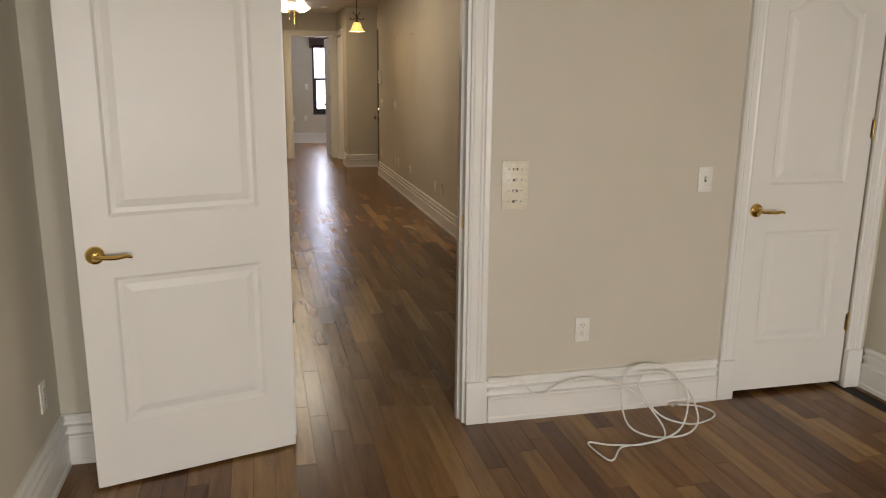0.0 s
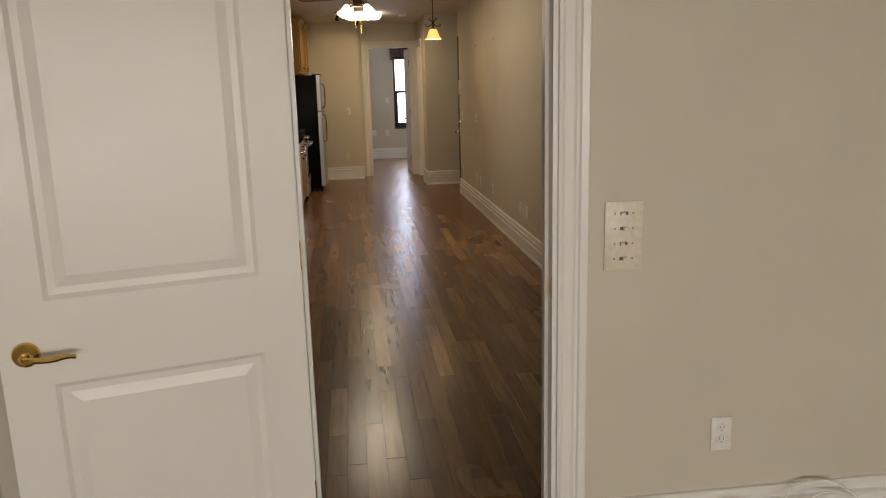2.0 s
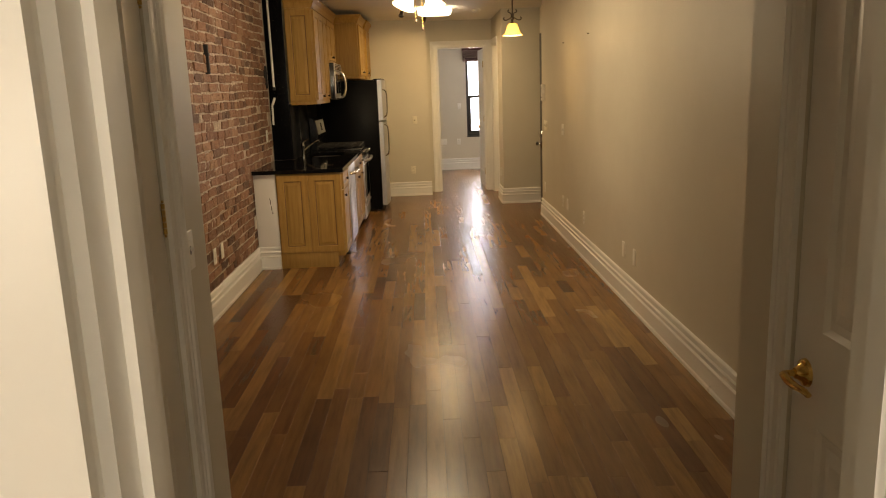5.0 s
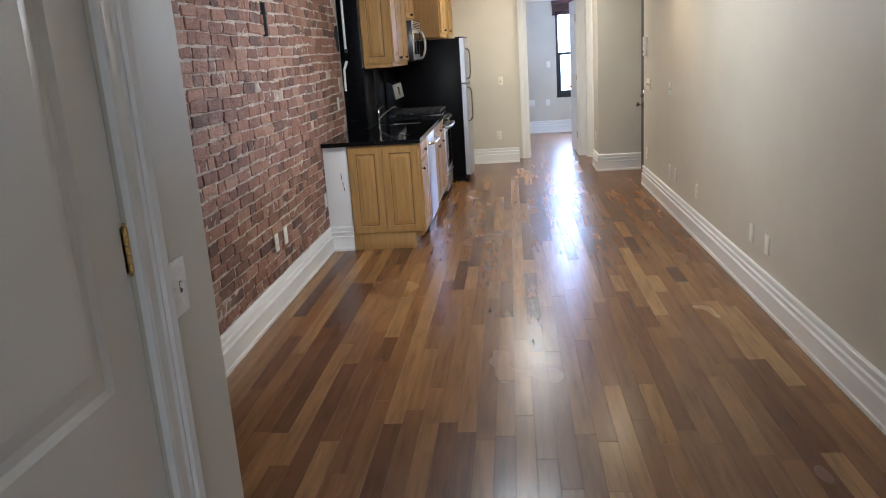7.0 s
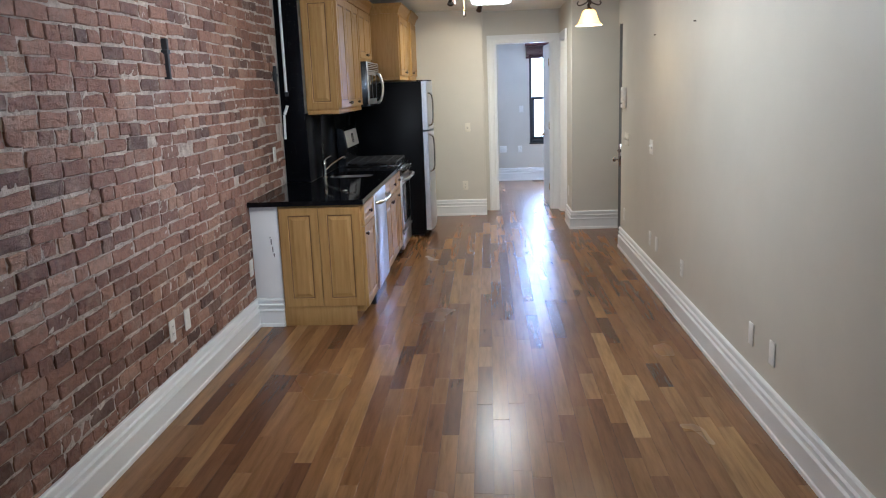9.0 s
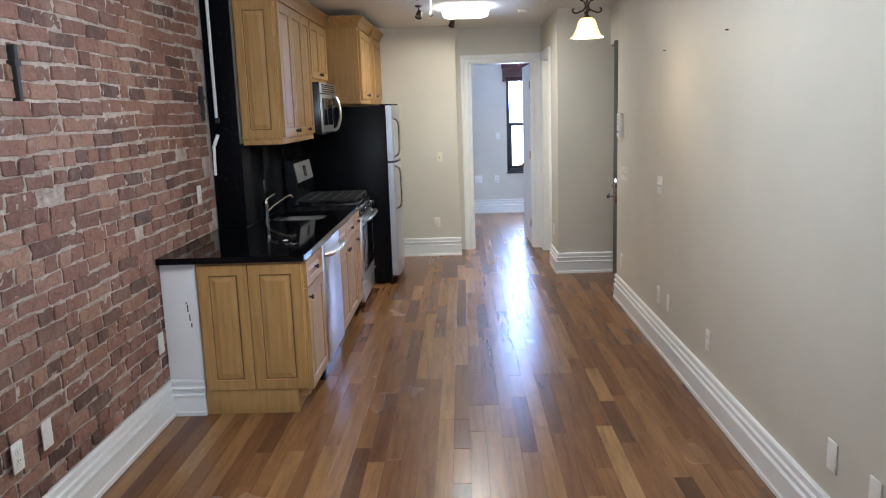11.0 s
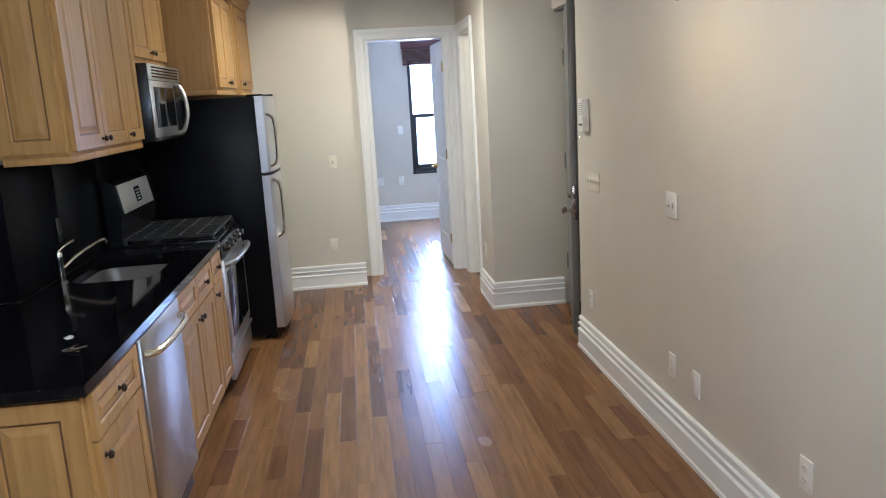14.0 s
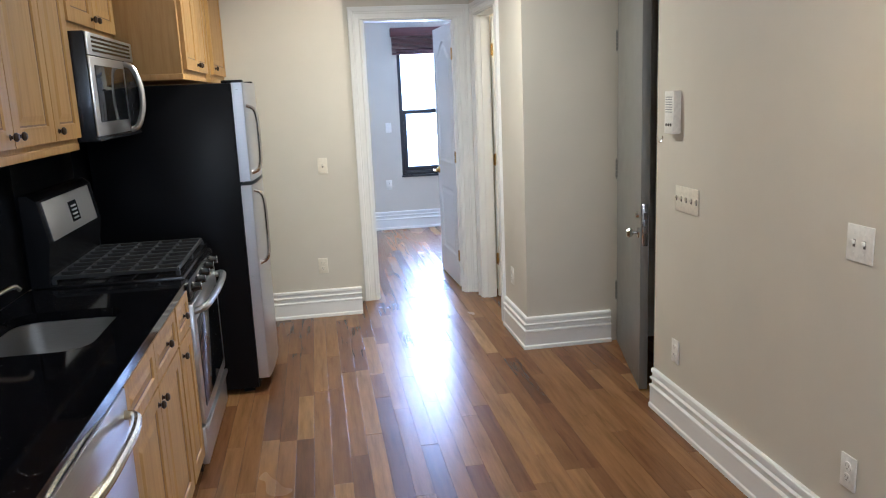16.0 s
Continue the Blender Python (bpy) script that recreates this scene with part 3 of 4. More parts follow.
# ---------------------------------------------------------------- windows
def window(name, label, where, w, h):
    """A double-hung window, x 0..w, z 0..h, its inner face at y 0."""
    root = structure(new(name), label, "window")
    root.matrix_basis = where
    boxes("frame", WINBLACK, root, (0, 0.045, 0, 0.09, 0, h), (w - 0.045, w, 0, 0.09, 0, h), (0.045, w - 0.045, 0, 0.09, 0, 0.05), (0.045, w - 0.045, 0, 0.09, h - 0.05, h), bevel=0.003)
    boxes("sash", WINBLACK, root, (0.045, w - 0.045, 0.015, 0.05, h * 0.49, h * 0.49 + 0.05), (0.045, 0.085, 0.02, 0.05, 0.05, h * 0.49), (w - 0.085, w - 0.045, 0.02, 0.05, 0.05, h * 0.49), (0.085, w - 0.085, 0.02, 0.05, 0.05, 0.10), bevel=0.003)
    g = boxes("pane", GLASS, root, (0.045, w - 0.045, 0.055, 0.060, 0.05, h - 0.05))
    g.visible_shadow = False
    boxes("sill", WINBLACK, root, (-0.01, w + 0.01, -0.03, 0.0, -0.025, 0.0), bevel=0.003)
    boxes("lock", CHROME, root, (w / 2 - 0.03, w / 2 + 0.03, -0.005, 0.015, h * 0.49 + 0.05, h * 0.49 + 0.065), bevel=0.003)
    return root


window("window_1", "black framed double hung window with bright daylight", pose(1.366, 17.81, 0.655), 0.824, 1.485)
window("window_2", "black framed double hung bedroom window", pose(0.85, -2.61, 0.70, 0, 0, 180), 1.0, 1.58)
window("window_3", "black framed double hung bedroom window", pose(2.55, -2.61, 0.70, 0, 0, 180), 1.0, 1.58)

blind = tagged(new("window_blind"), "dark mahogany slatted blind drawn up above window", "blind")
blind.matrix_basis = pose(1.30, 17.80, 2.09)
boxes("valance", BLIND, blind, (0, 0.98, -0.085, -0.070, 0.19, 0.29), (0, 0.015, -0.070, -0.002, 0.19, 0.29), (0.965, 0.98, -0.070, -0.002, 0.19, 0.29), bevel=0.002)
for i in range(13):
    boxes("slat", BLIND, blind, (0.012, 0.968, -0.064, -0.012, 0.004 + i * 0.0142, 0.011 + i * 0.0142), bevel=0.001)
boxes("bottom_rail", BLIND, blind, (0.012, 0.968, -0.066, -0.010, -0.014, 0.002), bevel=0.003)

# ---------------------------------------------------------------- kitchen
KX, FRONT = -0.84, -0.245        # granite face of the wall, front of the base cabinet carcass
CABSTEPS = [(0.004, 0.006), (0.010, 0.007), (0.020, 0.006), (0.038, 0.001)]


def knob(parent, at, where=None):
    """A turned bronze knob that stands out along +x."""
    o = lathe("knob", BRONZE, parent, [(0.0, 0.026), (0.008, 0.025), (0.0145, 0.019), (0.013, 0.013), (0.006, 0.009), (0.0055, 0.004), (0.010, 0.0)], 14)
    o.matrix_basis = pose(*at, 0, 90, 0)
    return o


def front_panel(name, parent, y0, y1, z0, z1, x, t=0.02, frame_w=0.055):
    """A raised-panel front in the plane x, facing +x."""
    w, h = y1 - y0, z1 - z0
    f = min(frame_w, h * 0.24)
    return panel_board(name, [MAPLE, GLAZE], parent, w, h, t, [rect(f, w - f, f, h - f)], CABSTEPS, pose(x, y0, z0, 0, 0, 90), both=False, dark=1)


def base_cabinet(label, y0, y1, columns, end_panel=False, top=0.872):
    root = tagged(new("base_cabinet"), label, "cabinet", "kitchen base cabinets")
    root.matrix_basis = pose(0, y0, 0)
    d = y1 - y0
    boxes("body", MAPLE, root, (KX + 0.006, FRONT, 0.0, d, 0.10, top), bevel=0.0015)
    if top < 0.872:
        boxes("apron", MAPLE, root, (FRONT - 0.018, FRONT, 0.0, d, top, 0.872))
    boxes("toe_kick", MAPLE, root, (KX + 0.006, FRONT - 0.07, 0.002, d - 0.002, 0.0, 0.0995), bevel=0.001)
    for a, b, side in columns:
        front_panel("drawer_front", root, a, b, 0.715, 0.862, FRONT + 0.0205)
        front_panel("door", root, a, b, 0.125, 0.705, FRONT + 0.0205)
        if side != "sink":
            knob(root, (FRONT + 0.021, (a + b) / 2, 0.79))
        ky = {"l": a + 0.035, "r": b - 0.035, "sink": b - 0.03, "sink2": a + 0.03}[side]
        knob(root, (FRONT + 0.021, ky, 0.655))
    if end_panel:
        for a, b in ((KX + 0.02, -0.547), (-0.541, FRONT - 0.005)):
            w, h = b - a, 0.715
            panel_board("end_panel", [MAPLE, GLAZE], root, w, h, 0.018, [rect(0.055, w - 0.055, 0.055, h - 0.055)], CABSTEPS, pose(a, -0.0185, 0.145), both=False, dark=1)
        boxes("end_board", MAPLE, root, (KX + 0.006, FRONT - 0.065, -0.010, -0.0005, 0.0, 0.142), bevel=0.0015)
    return root


base_cabinet("honey maple end cabinet with drawer and raised panels", 9.60, 10.105, [(0.022, 0.485, "l")], True)
base_cabinet("honey maple sink cabinet with two raised panel doors", 10.72, 11.53, [(0.012, 0.402, "sink"), (0.408, 0.798, "sink2")], top=0.695)
base_cabinet("narrow honey maple cabinet beside the gas range", 11.535, 11.828, [(0.010, 0.280, "l")])

# white painted post between the cabinet end and the brick
post = tagged(boxes("corner_post", TRIM, None, (-1.035, KX + 0.003, 9.603, 9.70, 0.0, 0.872), bevel=0.002), "white painted board closing the cabinet end at the brick", "post")
boxes("scrape", SLOT, post, (-0.90, -0.893, 9.600, 9.6028, 0.60, 0.64), (-0.892, -0.886, 9.600, 9.6028, 0.545, 0.585), (-0.886, -0.879, 9.600, 9.6028, 0.51, 0.535), (-0.905, -0.899, 9.600, 9.6028, 0.645, 0.655))

# dishwasher
dw = tagged(new("dishwasher"), "stainless steel dishwasher with a curved bar handle", "dishwasher")
dw.matrix_basis = pose(0, 10.11, 0)
boxes("body", BLACK, dw, (KX + 0.03, FRONT - 0.005, 0.004, 0.60, 0.0, 0.870))
boxes("door", STEEL, dw, (FRONT - 0.004, FRONT + 0.028, 0.005, 0.599, 0.115, 0.868), bevel=0.006)
boxes("toe_panel", BLACK, dw, (FRONT - 0.06, FRONT - 0.05, 0.006, 0.598, 0.0, 0.112))
tube("handle", plain("warm_steel_handle", (0.62, 0.56, 0.42), 0.22, 1.0), dw, curve_points([(FRONT + 0.026, 0.035, 0.80), (FRONT + 0.060, 0.055, 0.80), (FRONT + 0.078, 0.15, 0.80), (FRONT + 0.082, 0.30, 0.80), (FRONT + 0.078, 0.45, 0.80), (FRONT + 0.060, 0.545, 0.80), (FRONT + 0.026, 0.565, 0.80)], 6), 0.014, 10)

# countertop with a cut-out for the sink
SX0, SX1, SY0, SY1 = -0.755, -0.378, 10.96, 11.46


def rounded(x0, x1, y0, y1, r, n=6):
    out = []
    for cx, cy, a0 in ((x1 - r, y0 + r, -90), (x1 - r, y1 - r, 0), (x0 + r, y1 - r, 90), (x0 + r, y0 + r, 180)):
        for k in range(n + 1):
            a = radians(a0 + 90 * k / n)
            out.append((cx + r * math.cos(a), cy + r * math.sin(a)))
    return out


def slab_with_hole(name, mat, outline, hole, z0, z1):
    bm = bmesh.new()
    tops = []
    for z in (z0, z1):
        es, loops = [], []
        for lp in (outline, hole):
            vs = [bm.verts.new((px, py, z)) for px, py in lp]
            es += [bm.edges.new((vs[i], vs[(i + 1) % len(vs)])) for i in range(len(vs))]
            loops.append(vs)
        bmesh.ops.triangle_fill(bm, edges=es, use_beauty=True)
        tops.append(loops)
    for lo, hi in zip(*tops):
        for i in range(len(lo)):
            j = (i + 1) % len(lo)
            bm.faces.new((lo[i], lo[j], hi[j], hi[i]))
    return finish(name, bm, mat)


c = 0.004
counter = tagged(slab_with_hole("countertop", GRANITE, [(-1.036, 9.565), (-0.22 - c, 9.565), (-0.22, 9.565 + c), (-0.22, 11.833), (KX + 0.002, 11.833), (KX + 0.002, 10.672), (-1.036, 10.672)], rounded(SX0, SX1, SY0, SY1, 0.09), 0.8735, 0.908),
                 "polished black granite countertop with fine specks", "countertop")

bm = bmesh.new()
prev = None
for inset, z in ((-0.012, 0.872), (0.003, 0.8715), (0.008, 0.80), (0.016, 0.72), (0.045, 0.705)):
    cur = [bm.verts.new((px, py, z)) for px, py in rounded(SX0 + inset, SX1 - inset, SY0 + inset, SY1 - inset, 0.085)]
    if prev:
        for i in range(len(cur)):
            j = (i + 1) % len(cur)
            bm.faces.new((prev[i], prev[j], cur[j], cur[i]))
    prev = cur
bm.faces.new(prev)
sink = tagged(new("sink"), "stainless steel undermount sink in black granite", "sink")
finish("bowl", bm, STEEL_H, sink, smooth=True)
lathe("drain", CHROME, sink, [(0.0, 0.0), (0.03, 0.001), (0.042, 0.004), (0.045, 0.0)], 20, pose(-0.56, 11.20, 0.706))

faucet = tagged(new("faucet"), "chrome single lever kitchen faucet behind the sink", "faucet")
faucet.matrix_basis = pose(-0.792, 11.02, 0.9085)
lathe("body", CHROME, faucet, [(0.0, 0.0), (0.025, 0.0), (0.025, 0.006), (0.016, 0.012), (0.016, 0.10), (0.019, 0.105), (0.018, 0.135), (0.010, 0.148), (0.0, 0.15)], 18)
tube("spout", CHROME, faucet, curve_points([(0.008, 0.010, 0.065), (0.05, 0.07, 0.105), (0.11, 0.155, 0.145), (0.14, 0.195, 0.155), (0.15, 0.21, 0.140)], 6), [0.0085] * 25, 10)
tube("lever", CHROME, faucet, curve_points([(0.0, 0.0, 0.145), (0.022, 0.030, 0.165), (0.05, 0.07, 0.182)], 5), 0.007, 8)

# black granite on the wall: end of the thicker wall and the backsplash
splash = tagged(new("backsplash"), "polished black granite cladding behind the kitchen", "backsplash")
boxes("end_panel", WALLGRANITE, splash, (-1.042, KX - 0.012, 10.676, 10.6995, 0.909, 2.575), bevel=0.0015)
for i, (a, b) in enumerate(((10.676, 11.22), (11.222, 11.84), (11.842, 12.62))):
    boxes("panel", WALLGRANITE, splash, (KX - 0.012, KX, a, b, 0.909, 1.475), bevel=0.001)
boxes("panel", WALLGRANITE, splash, (KX - 0.012, KX, 12.622, 14.236, 0.0, 1.475), bevel=0.001)


# wall cabinets
def wall_cabinet(label, y0, y1, z0, z1, x1, doors, knobs, crown=True):
    root = tagged(new("wall_cabinet"), label, "cabinet", "kitchen wall cabinets")
    root.matrix_basis = pose(0, y0, z0)
    d, h = y1 - y0, z1 - z0
    boxes("body", MAPLE, root, (KX + 0.003, x1, 0, d, 0, h), bevel=0.0015)
    for a, b in doors:
        front_panel("door", root, a, b, 0.02, h - 0.02, x1 + 0.0205)
    for k in knobs:
        knob(root, (x1 + 0.021, k, 0.055))
    boxes("light_rail", MAPLE, root, (KX + 0.01, x1 + 0.004, -0.006, d, -0.028, 0.0), bevel=0.003)
    if crown:
        prof = [(0, 0), (0.012, 0.0), (0.016, 0.02), (0.030, 0.05), (0.052, 0.075), (0.058, 0.085), (0.058, 0.10), (0, 0.10)]
        sweep("crown", MAPLE, root, prof, [(KX + 0.003, 0), (x1, 0), (x1, d)], pose(0, 0, h))
    return root


ux = -0.568
u1 = wall_cabinet("honey maple wall cabinet with three raised panel doors", 10.715, 11.815, 1.492, 2.42, ux, [(0.03, 0.405), (0.411, 0.786), (0.792, 1.085)], [0.375, 0.441, 0.825])
panel_board("end_panel", [MAPLE, GLAZE], u1, ux - KX - 0.02, 0.89, 0.016, [rect(0.05, ux - KX - 0.07, 0.05, 0.84)], CABSTEPS, pose(KX + 0.012, -0.0165, 0.018), both=False, dark=1)
wall_cabinet("short honey maple cabinet above the microwave", 11.82, 12.60, 1.935, 2.42, ux, [(0.012, 0.375), (0.382, 0.745)], [0.345, 0.412])
wall_cabinet("deep honey maple cabinet above the refrigerator", 12.61, 13.46, 1.77, 2.42, -0.27, [(0.04, 0.435), (0.44, 0.83)], [0.40, 0.475])
wall_cabinet("honey maple cabinet beside the end wall", 13.465, 14.232, 1.77, 2.42, -0.245, [(0.06, 0.70)], [0.10])

# microwave
mw = tagged(new("microwave"), "black and stainless microwave above the range", "microwave")
mw.matrix_basis = pose(0, 11.838, 1.490)
MX = -0.492
boxes("body", BLACK, mw, (KX + 0.004, MX - 0.010, 0, 0.76, 0, 0.428), bevel=0.003)
boxes("door", STEEL, mw, (MX - 0.009, MX, 0.002, 0.56, 0.02, 0.335), bevel=0.004)
boxes("control_panel", BLACK, mw, (MX - 0.009, MX, 0.563, 0.758, 0.02, 0.335), bevel=0.004)
boxes("window", DARKGLASS, mw, (MX - 0.001, MX + 0.003, 0.06, 0.52, 0.075, 0.30), bevel=0.002)
boxes("vent_trim", STEEL, mw, (MX - 0.009, MX, 0.002, 0.758, 0.338, 0.426), bevel=0.004)
for i in range(4):
    boxes("vent_slot", BLACK, mw, (MX - 0.001, MX + 0.002, 0.06, 0.70, 0.352 + i * 0.017, 0.361 + i * 0.017))
tube("handle", STEEL, mw, curve_points([(MX, 0.555, 0.325), (MX + 0.035, 0.558, 0.305), (MX + 0.060, 0.56, 0.235), (MX + 0.065, 0.56, 0.175), (MX + 0.060, 0.56, 0.115), (MX + 0.035, 0.558, 0.045), (MX, 0.555, 0.025)], 6), 0.0135, 10)
for r in range(6):
    boxes("button_row", BLACK, mw, (MX - 0.001, MX + 0.0015, 0.635, 0.735, 0.06 + r * 0.034, 0.075 + r * 0.034))
boxes("lower_edge", BLACK, mw, (MX - 0.05, MX + 0.004, 0.002, 0.758, 0.0, 0.018), bevel=0.003)

# gas range
rg = tagged(new("gas_range"), "black and stainless gas range with cast iron grates", "range")
rg.matrix_basis = pose(0, 11.838, 0)
RX = -0.245
boxes("body", BLACK, rg, (KX + 0.02, RX, 0.0, 0.76, 0.03, 0.895), bevel=0.003)
for fx in (KX + 0.06, RX - 0.10):
    for fy in (0.03, 0.69):
        boxes("foot", BLACK, rg, (fx, fx + 0.04, fy, fy + 0.04, 0, 0.03))
boxes("cooktop", BLACK, rg, (KX + 0.02, RX + 0.01, 0.0, 0.76, 0.896, 0.918), bevel=0.006)
boxes("control_strip", BLACK, rg, (RX, RX + 0.028, 0.004, 0.756, 0.80, 0.894), bevel=0.010)
boxes("oven_door", STEEL, rg, (RX, RX + 0.034, 0.006, 0.754, 0.25, 0.792), bevel=0.006)
boxes("oven_window", DARKGLASS, rg, (RX + 0.033, RX + 0.037, 0.06, 0.70, 0.31, 0.71), bevel=0.003)
boxes("drawer", STEEL, rg, (RX, RX + 0.030, 0.006, 0.754, 0.06, 0.235), bevel=0.008)
boxes("drawer_lip", STEEL, rg, (RX + 0.028, RX + 0.044, 0.006, 0.754, 0.215, 0.236), bevel=0.004)
tube("oven_handle", STEEL_H, rg, curve_points([(RX + 0.03, 0.03, 0.755), (RX + 0.065, 0.04, 0.765), (RX + 0.085, 0.12, 0.768), (RX + 0.092, 0.38, 0.768), (RX + 0.085, 0.64, 0.768), (RX + 0.065, 0.72, 0.765), (RX + 0.03, 0.73, 0.755)], 6), 0.016, 10)
for i in range(5):
    o = lathe("control_knob", BLACK, rg, [(0.0, 0.032), (0.016, 0.031), (0.019, 0.02), (0.022, 0.006), (0.026, 0.0)], 16)
    o.matrix_basis = pose(RX + 0.027, 0.10 + i * 0.14, 0.848, 0, 90, 0)
    boxes("knob_bar", CHROME, rg, (RX + 0.058, RX + 0.063, 0.096 + i * 0.14, 0.104 + i * 0.14, 0.83, 0.866), bevel=0.001)
for cx in (KX + 0.21, RX - 0.15):
    for cy in (0.19, 0.57):
        lathe("burner", IRON, rg, [(0.0, 0.020), (0.032, 0.019), (0.034, 0.012), (0.045, 0.010), (0.050, 0.0)], 18, pose(cx, cy, 0.9185))
bm = bmesh.new()
gx0, gx1 = KX + 0.09, RX - 0.015
for g in range(2):
    y0, y1 = 0.035 + g * 0.348, 0.372 + g * 0.348
    for yy in (y0, y0 + 0.085, (y0 + y1) / 2, y1 - 0.085, y1):
        add_box(bm, gx0, gx1, yy - 0.006, yy + 0.006, 0.938, 0.953, bevel=0.002, seg=1)
    for k in range(6):
        xx = gx0 + (gx1 - gx0) * k / 5
        add_box(bm, xx - 0.006, xx + 0.006, y0, y1, 0.936, 0.951, bevel=0.002, seg=1)
    for xx in (gx0, gx1):
        for yy in (y0, y1):
            add_box(bm, xx - 0.008, xx + 0.008, yy - 0.008, yy + 0.008, 0.918, 0.94)
finish("grate", bm, IRON, rg)
# back guard with the sloping display panel
bm = bmesh.new()
sec = [(KX + 0.012, 0.90), (KX + 0.075, 0.90), (KX + 0.105, 1.09), (KX + 0.075, 1.265), (KX + 0.04, 1.29), (KX + 0.012, 1.29)]
ends = [[bm.verts.new((px, yy, pz)) for px, pz in sec] for yy in (0.0, 0.76)]
for i in range(6):
    j = (i + 1) % 6
    bm.faces.new((ends[0][i], ends[0][j], ends[1][j], ends[1][i]))
bm.faces.new(ends[0]); bm.faces.new(ends[1])
finish("backguard", bm, BLACK, rg)
ang = math.degrees(math.atan2(0.030, 0.175))
disp = pose(KX + 0.1053, 0, 1.095, 0, -ang, 0)
boxes("display_panel", PANELSTEEL, rg, (0, 0.004, 0.05, 0.69, 0.0, 0.165), bevel=0.0015, where=disp)
boxes("display", DARKGLASS, rg, (0.0042, 0.006, 0.34, 0.45, 0.035, 0.125), where=disp)
for r in range(4):
    boxes("display_mark", GREYPART, rg, (0.0062, 0.007, 0.36, 0.43, 0.045 + r * 0.018, 0.053 + r * 0.018), where=disp)

# refrigerator
fr = tagged(new("refrigerator"), "top freezer refrigerator with black sides and stainless doors", "refrigerator")
fr.matrix_basis = pose(0, 12.80, 0)
FX = -0.055
boxes("body", BLACKSIDE, fr, (KX + 0.03, FX - 0.012, 0, 0.74, 0.03, 1.72), bevel=0.006)
for fx in (KX + 0.08, FX - 0.10):
    for fy in (0.04, 0.64):
        boxes("foot", BLACK, fr, (fx, fx + 0.06, fy, fy + 0.06, 0, 0.03))


def bowed(name, z0, z1):
    """A door with a softly bowed front."""
    bm = bmesh.new()
    sec = [(FX - 0.008, 0.0), (FX + 0.045, 0.0)] + [(FX + 0.050 + 0.028 * math.sin(math.pi * k / 12) ** 0.7, 0.004 + 0.732 * k / 12) for k in range(13)] + [(FX + 0.045, 0.74), (FX - 0.008, 0.74)]
    e = [[bm.verts.new((px, py, z)) for px, py in sec] for z in (z0, z1)]
    n = len(sec)
    for i in range(n):
        j = (i + 1) % n
        bm.faces.new((e[0][i], e[0][j], e[1][j], e[1][i]))
    bm.faces.new(e[0]); bm.faces.new(e[1])
    return finish(name, bm, STEEL, fr, smooth=True)


bowed("freezer_door", 1.200, 1.72)
bowed("fridge_door", 0.085, 1.180)
boxes("grille", BLACK, fr, (FX - 0.02, FX - 0.005, 0.02, 0.72, 0.03, 0.083))
boxes("hinge_cover", BLACK, fr, (FX - 0.06, FX + 0.05, 0.66, 0.735, 1.721, 1.738), bevel=0.004)
boxes("hinge_cover", BLACK, fr, (FX - 0.06, FX + 0.05, 0.005, 0.07, 1.721, 1.734), bevel=0.004)
for z0, z1 in ((1.24, 1.60), (0.74, 1.15)):
    tube("handle", CHROME, fr, curve_points([(FX + 0.050, 0.045, z0), (FX + 0.090, 0.048, z0 + 0.02), (FX + 0.105, 0.05, z0 + 0.07), (FX + 0.108, 0.05, (z0 + z1) / 2), (FX + 0.105, 0.05, z1 - 0.07), (FX + 0.090, 0.048, z1 - 0.02), (FX + 0.050, 0.045, z1)], 6), 0.0105, 10)

# small things on the counter
keys = tagged(new("key_bunch"), "small bunch of silver keys on the granite", "keys")
keys.matrix_basis = pose(-0.39, 9.92, 0.9082, 0, 0, 25)
tube("ring", CHROME, keys, [(0.014 * math.cos(2 * math.pi * k / 16), 0.014 * math.sin(2 * math.pi * k / 16), 0.002) for k in range(17)], 0.0013, 6)
for k, a in enumerate((10, 55, -60)):
    m = pose(0, 0, 0.0003 + 0.002 * k, 0, 0, a)
    boxes("key", CHROME, keys, (0.012, 0.032, -0.010, 0.010, 0, 0.0018), (0.032, 0.062, -0.0035, 0.0035, 0, 0.0018), bevel=0.0005, where=m)
paper = tagged(boxes("paper_scrap", PLASTIC, None, (-0.008, 0.012, -0.016, 0.016, 0, 0.0015), (0.006, 0.02, -0.006, 0.02, 0.0015, 0.003), bevel=0.0005, where=pose(-0.44, 10.07, 0.9082, 0, 0, 40)), "small crumpled scrap of white paper on counter", "paper")


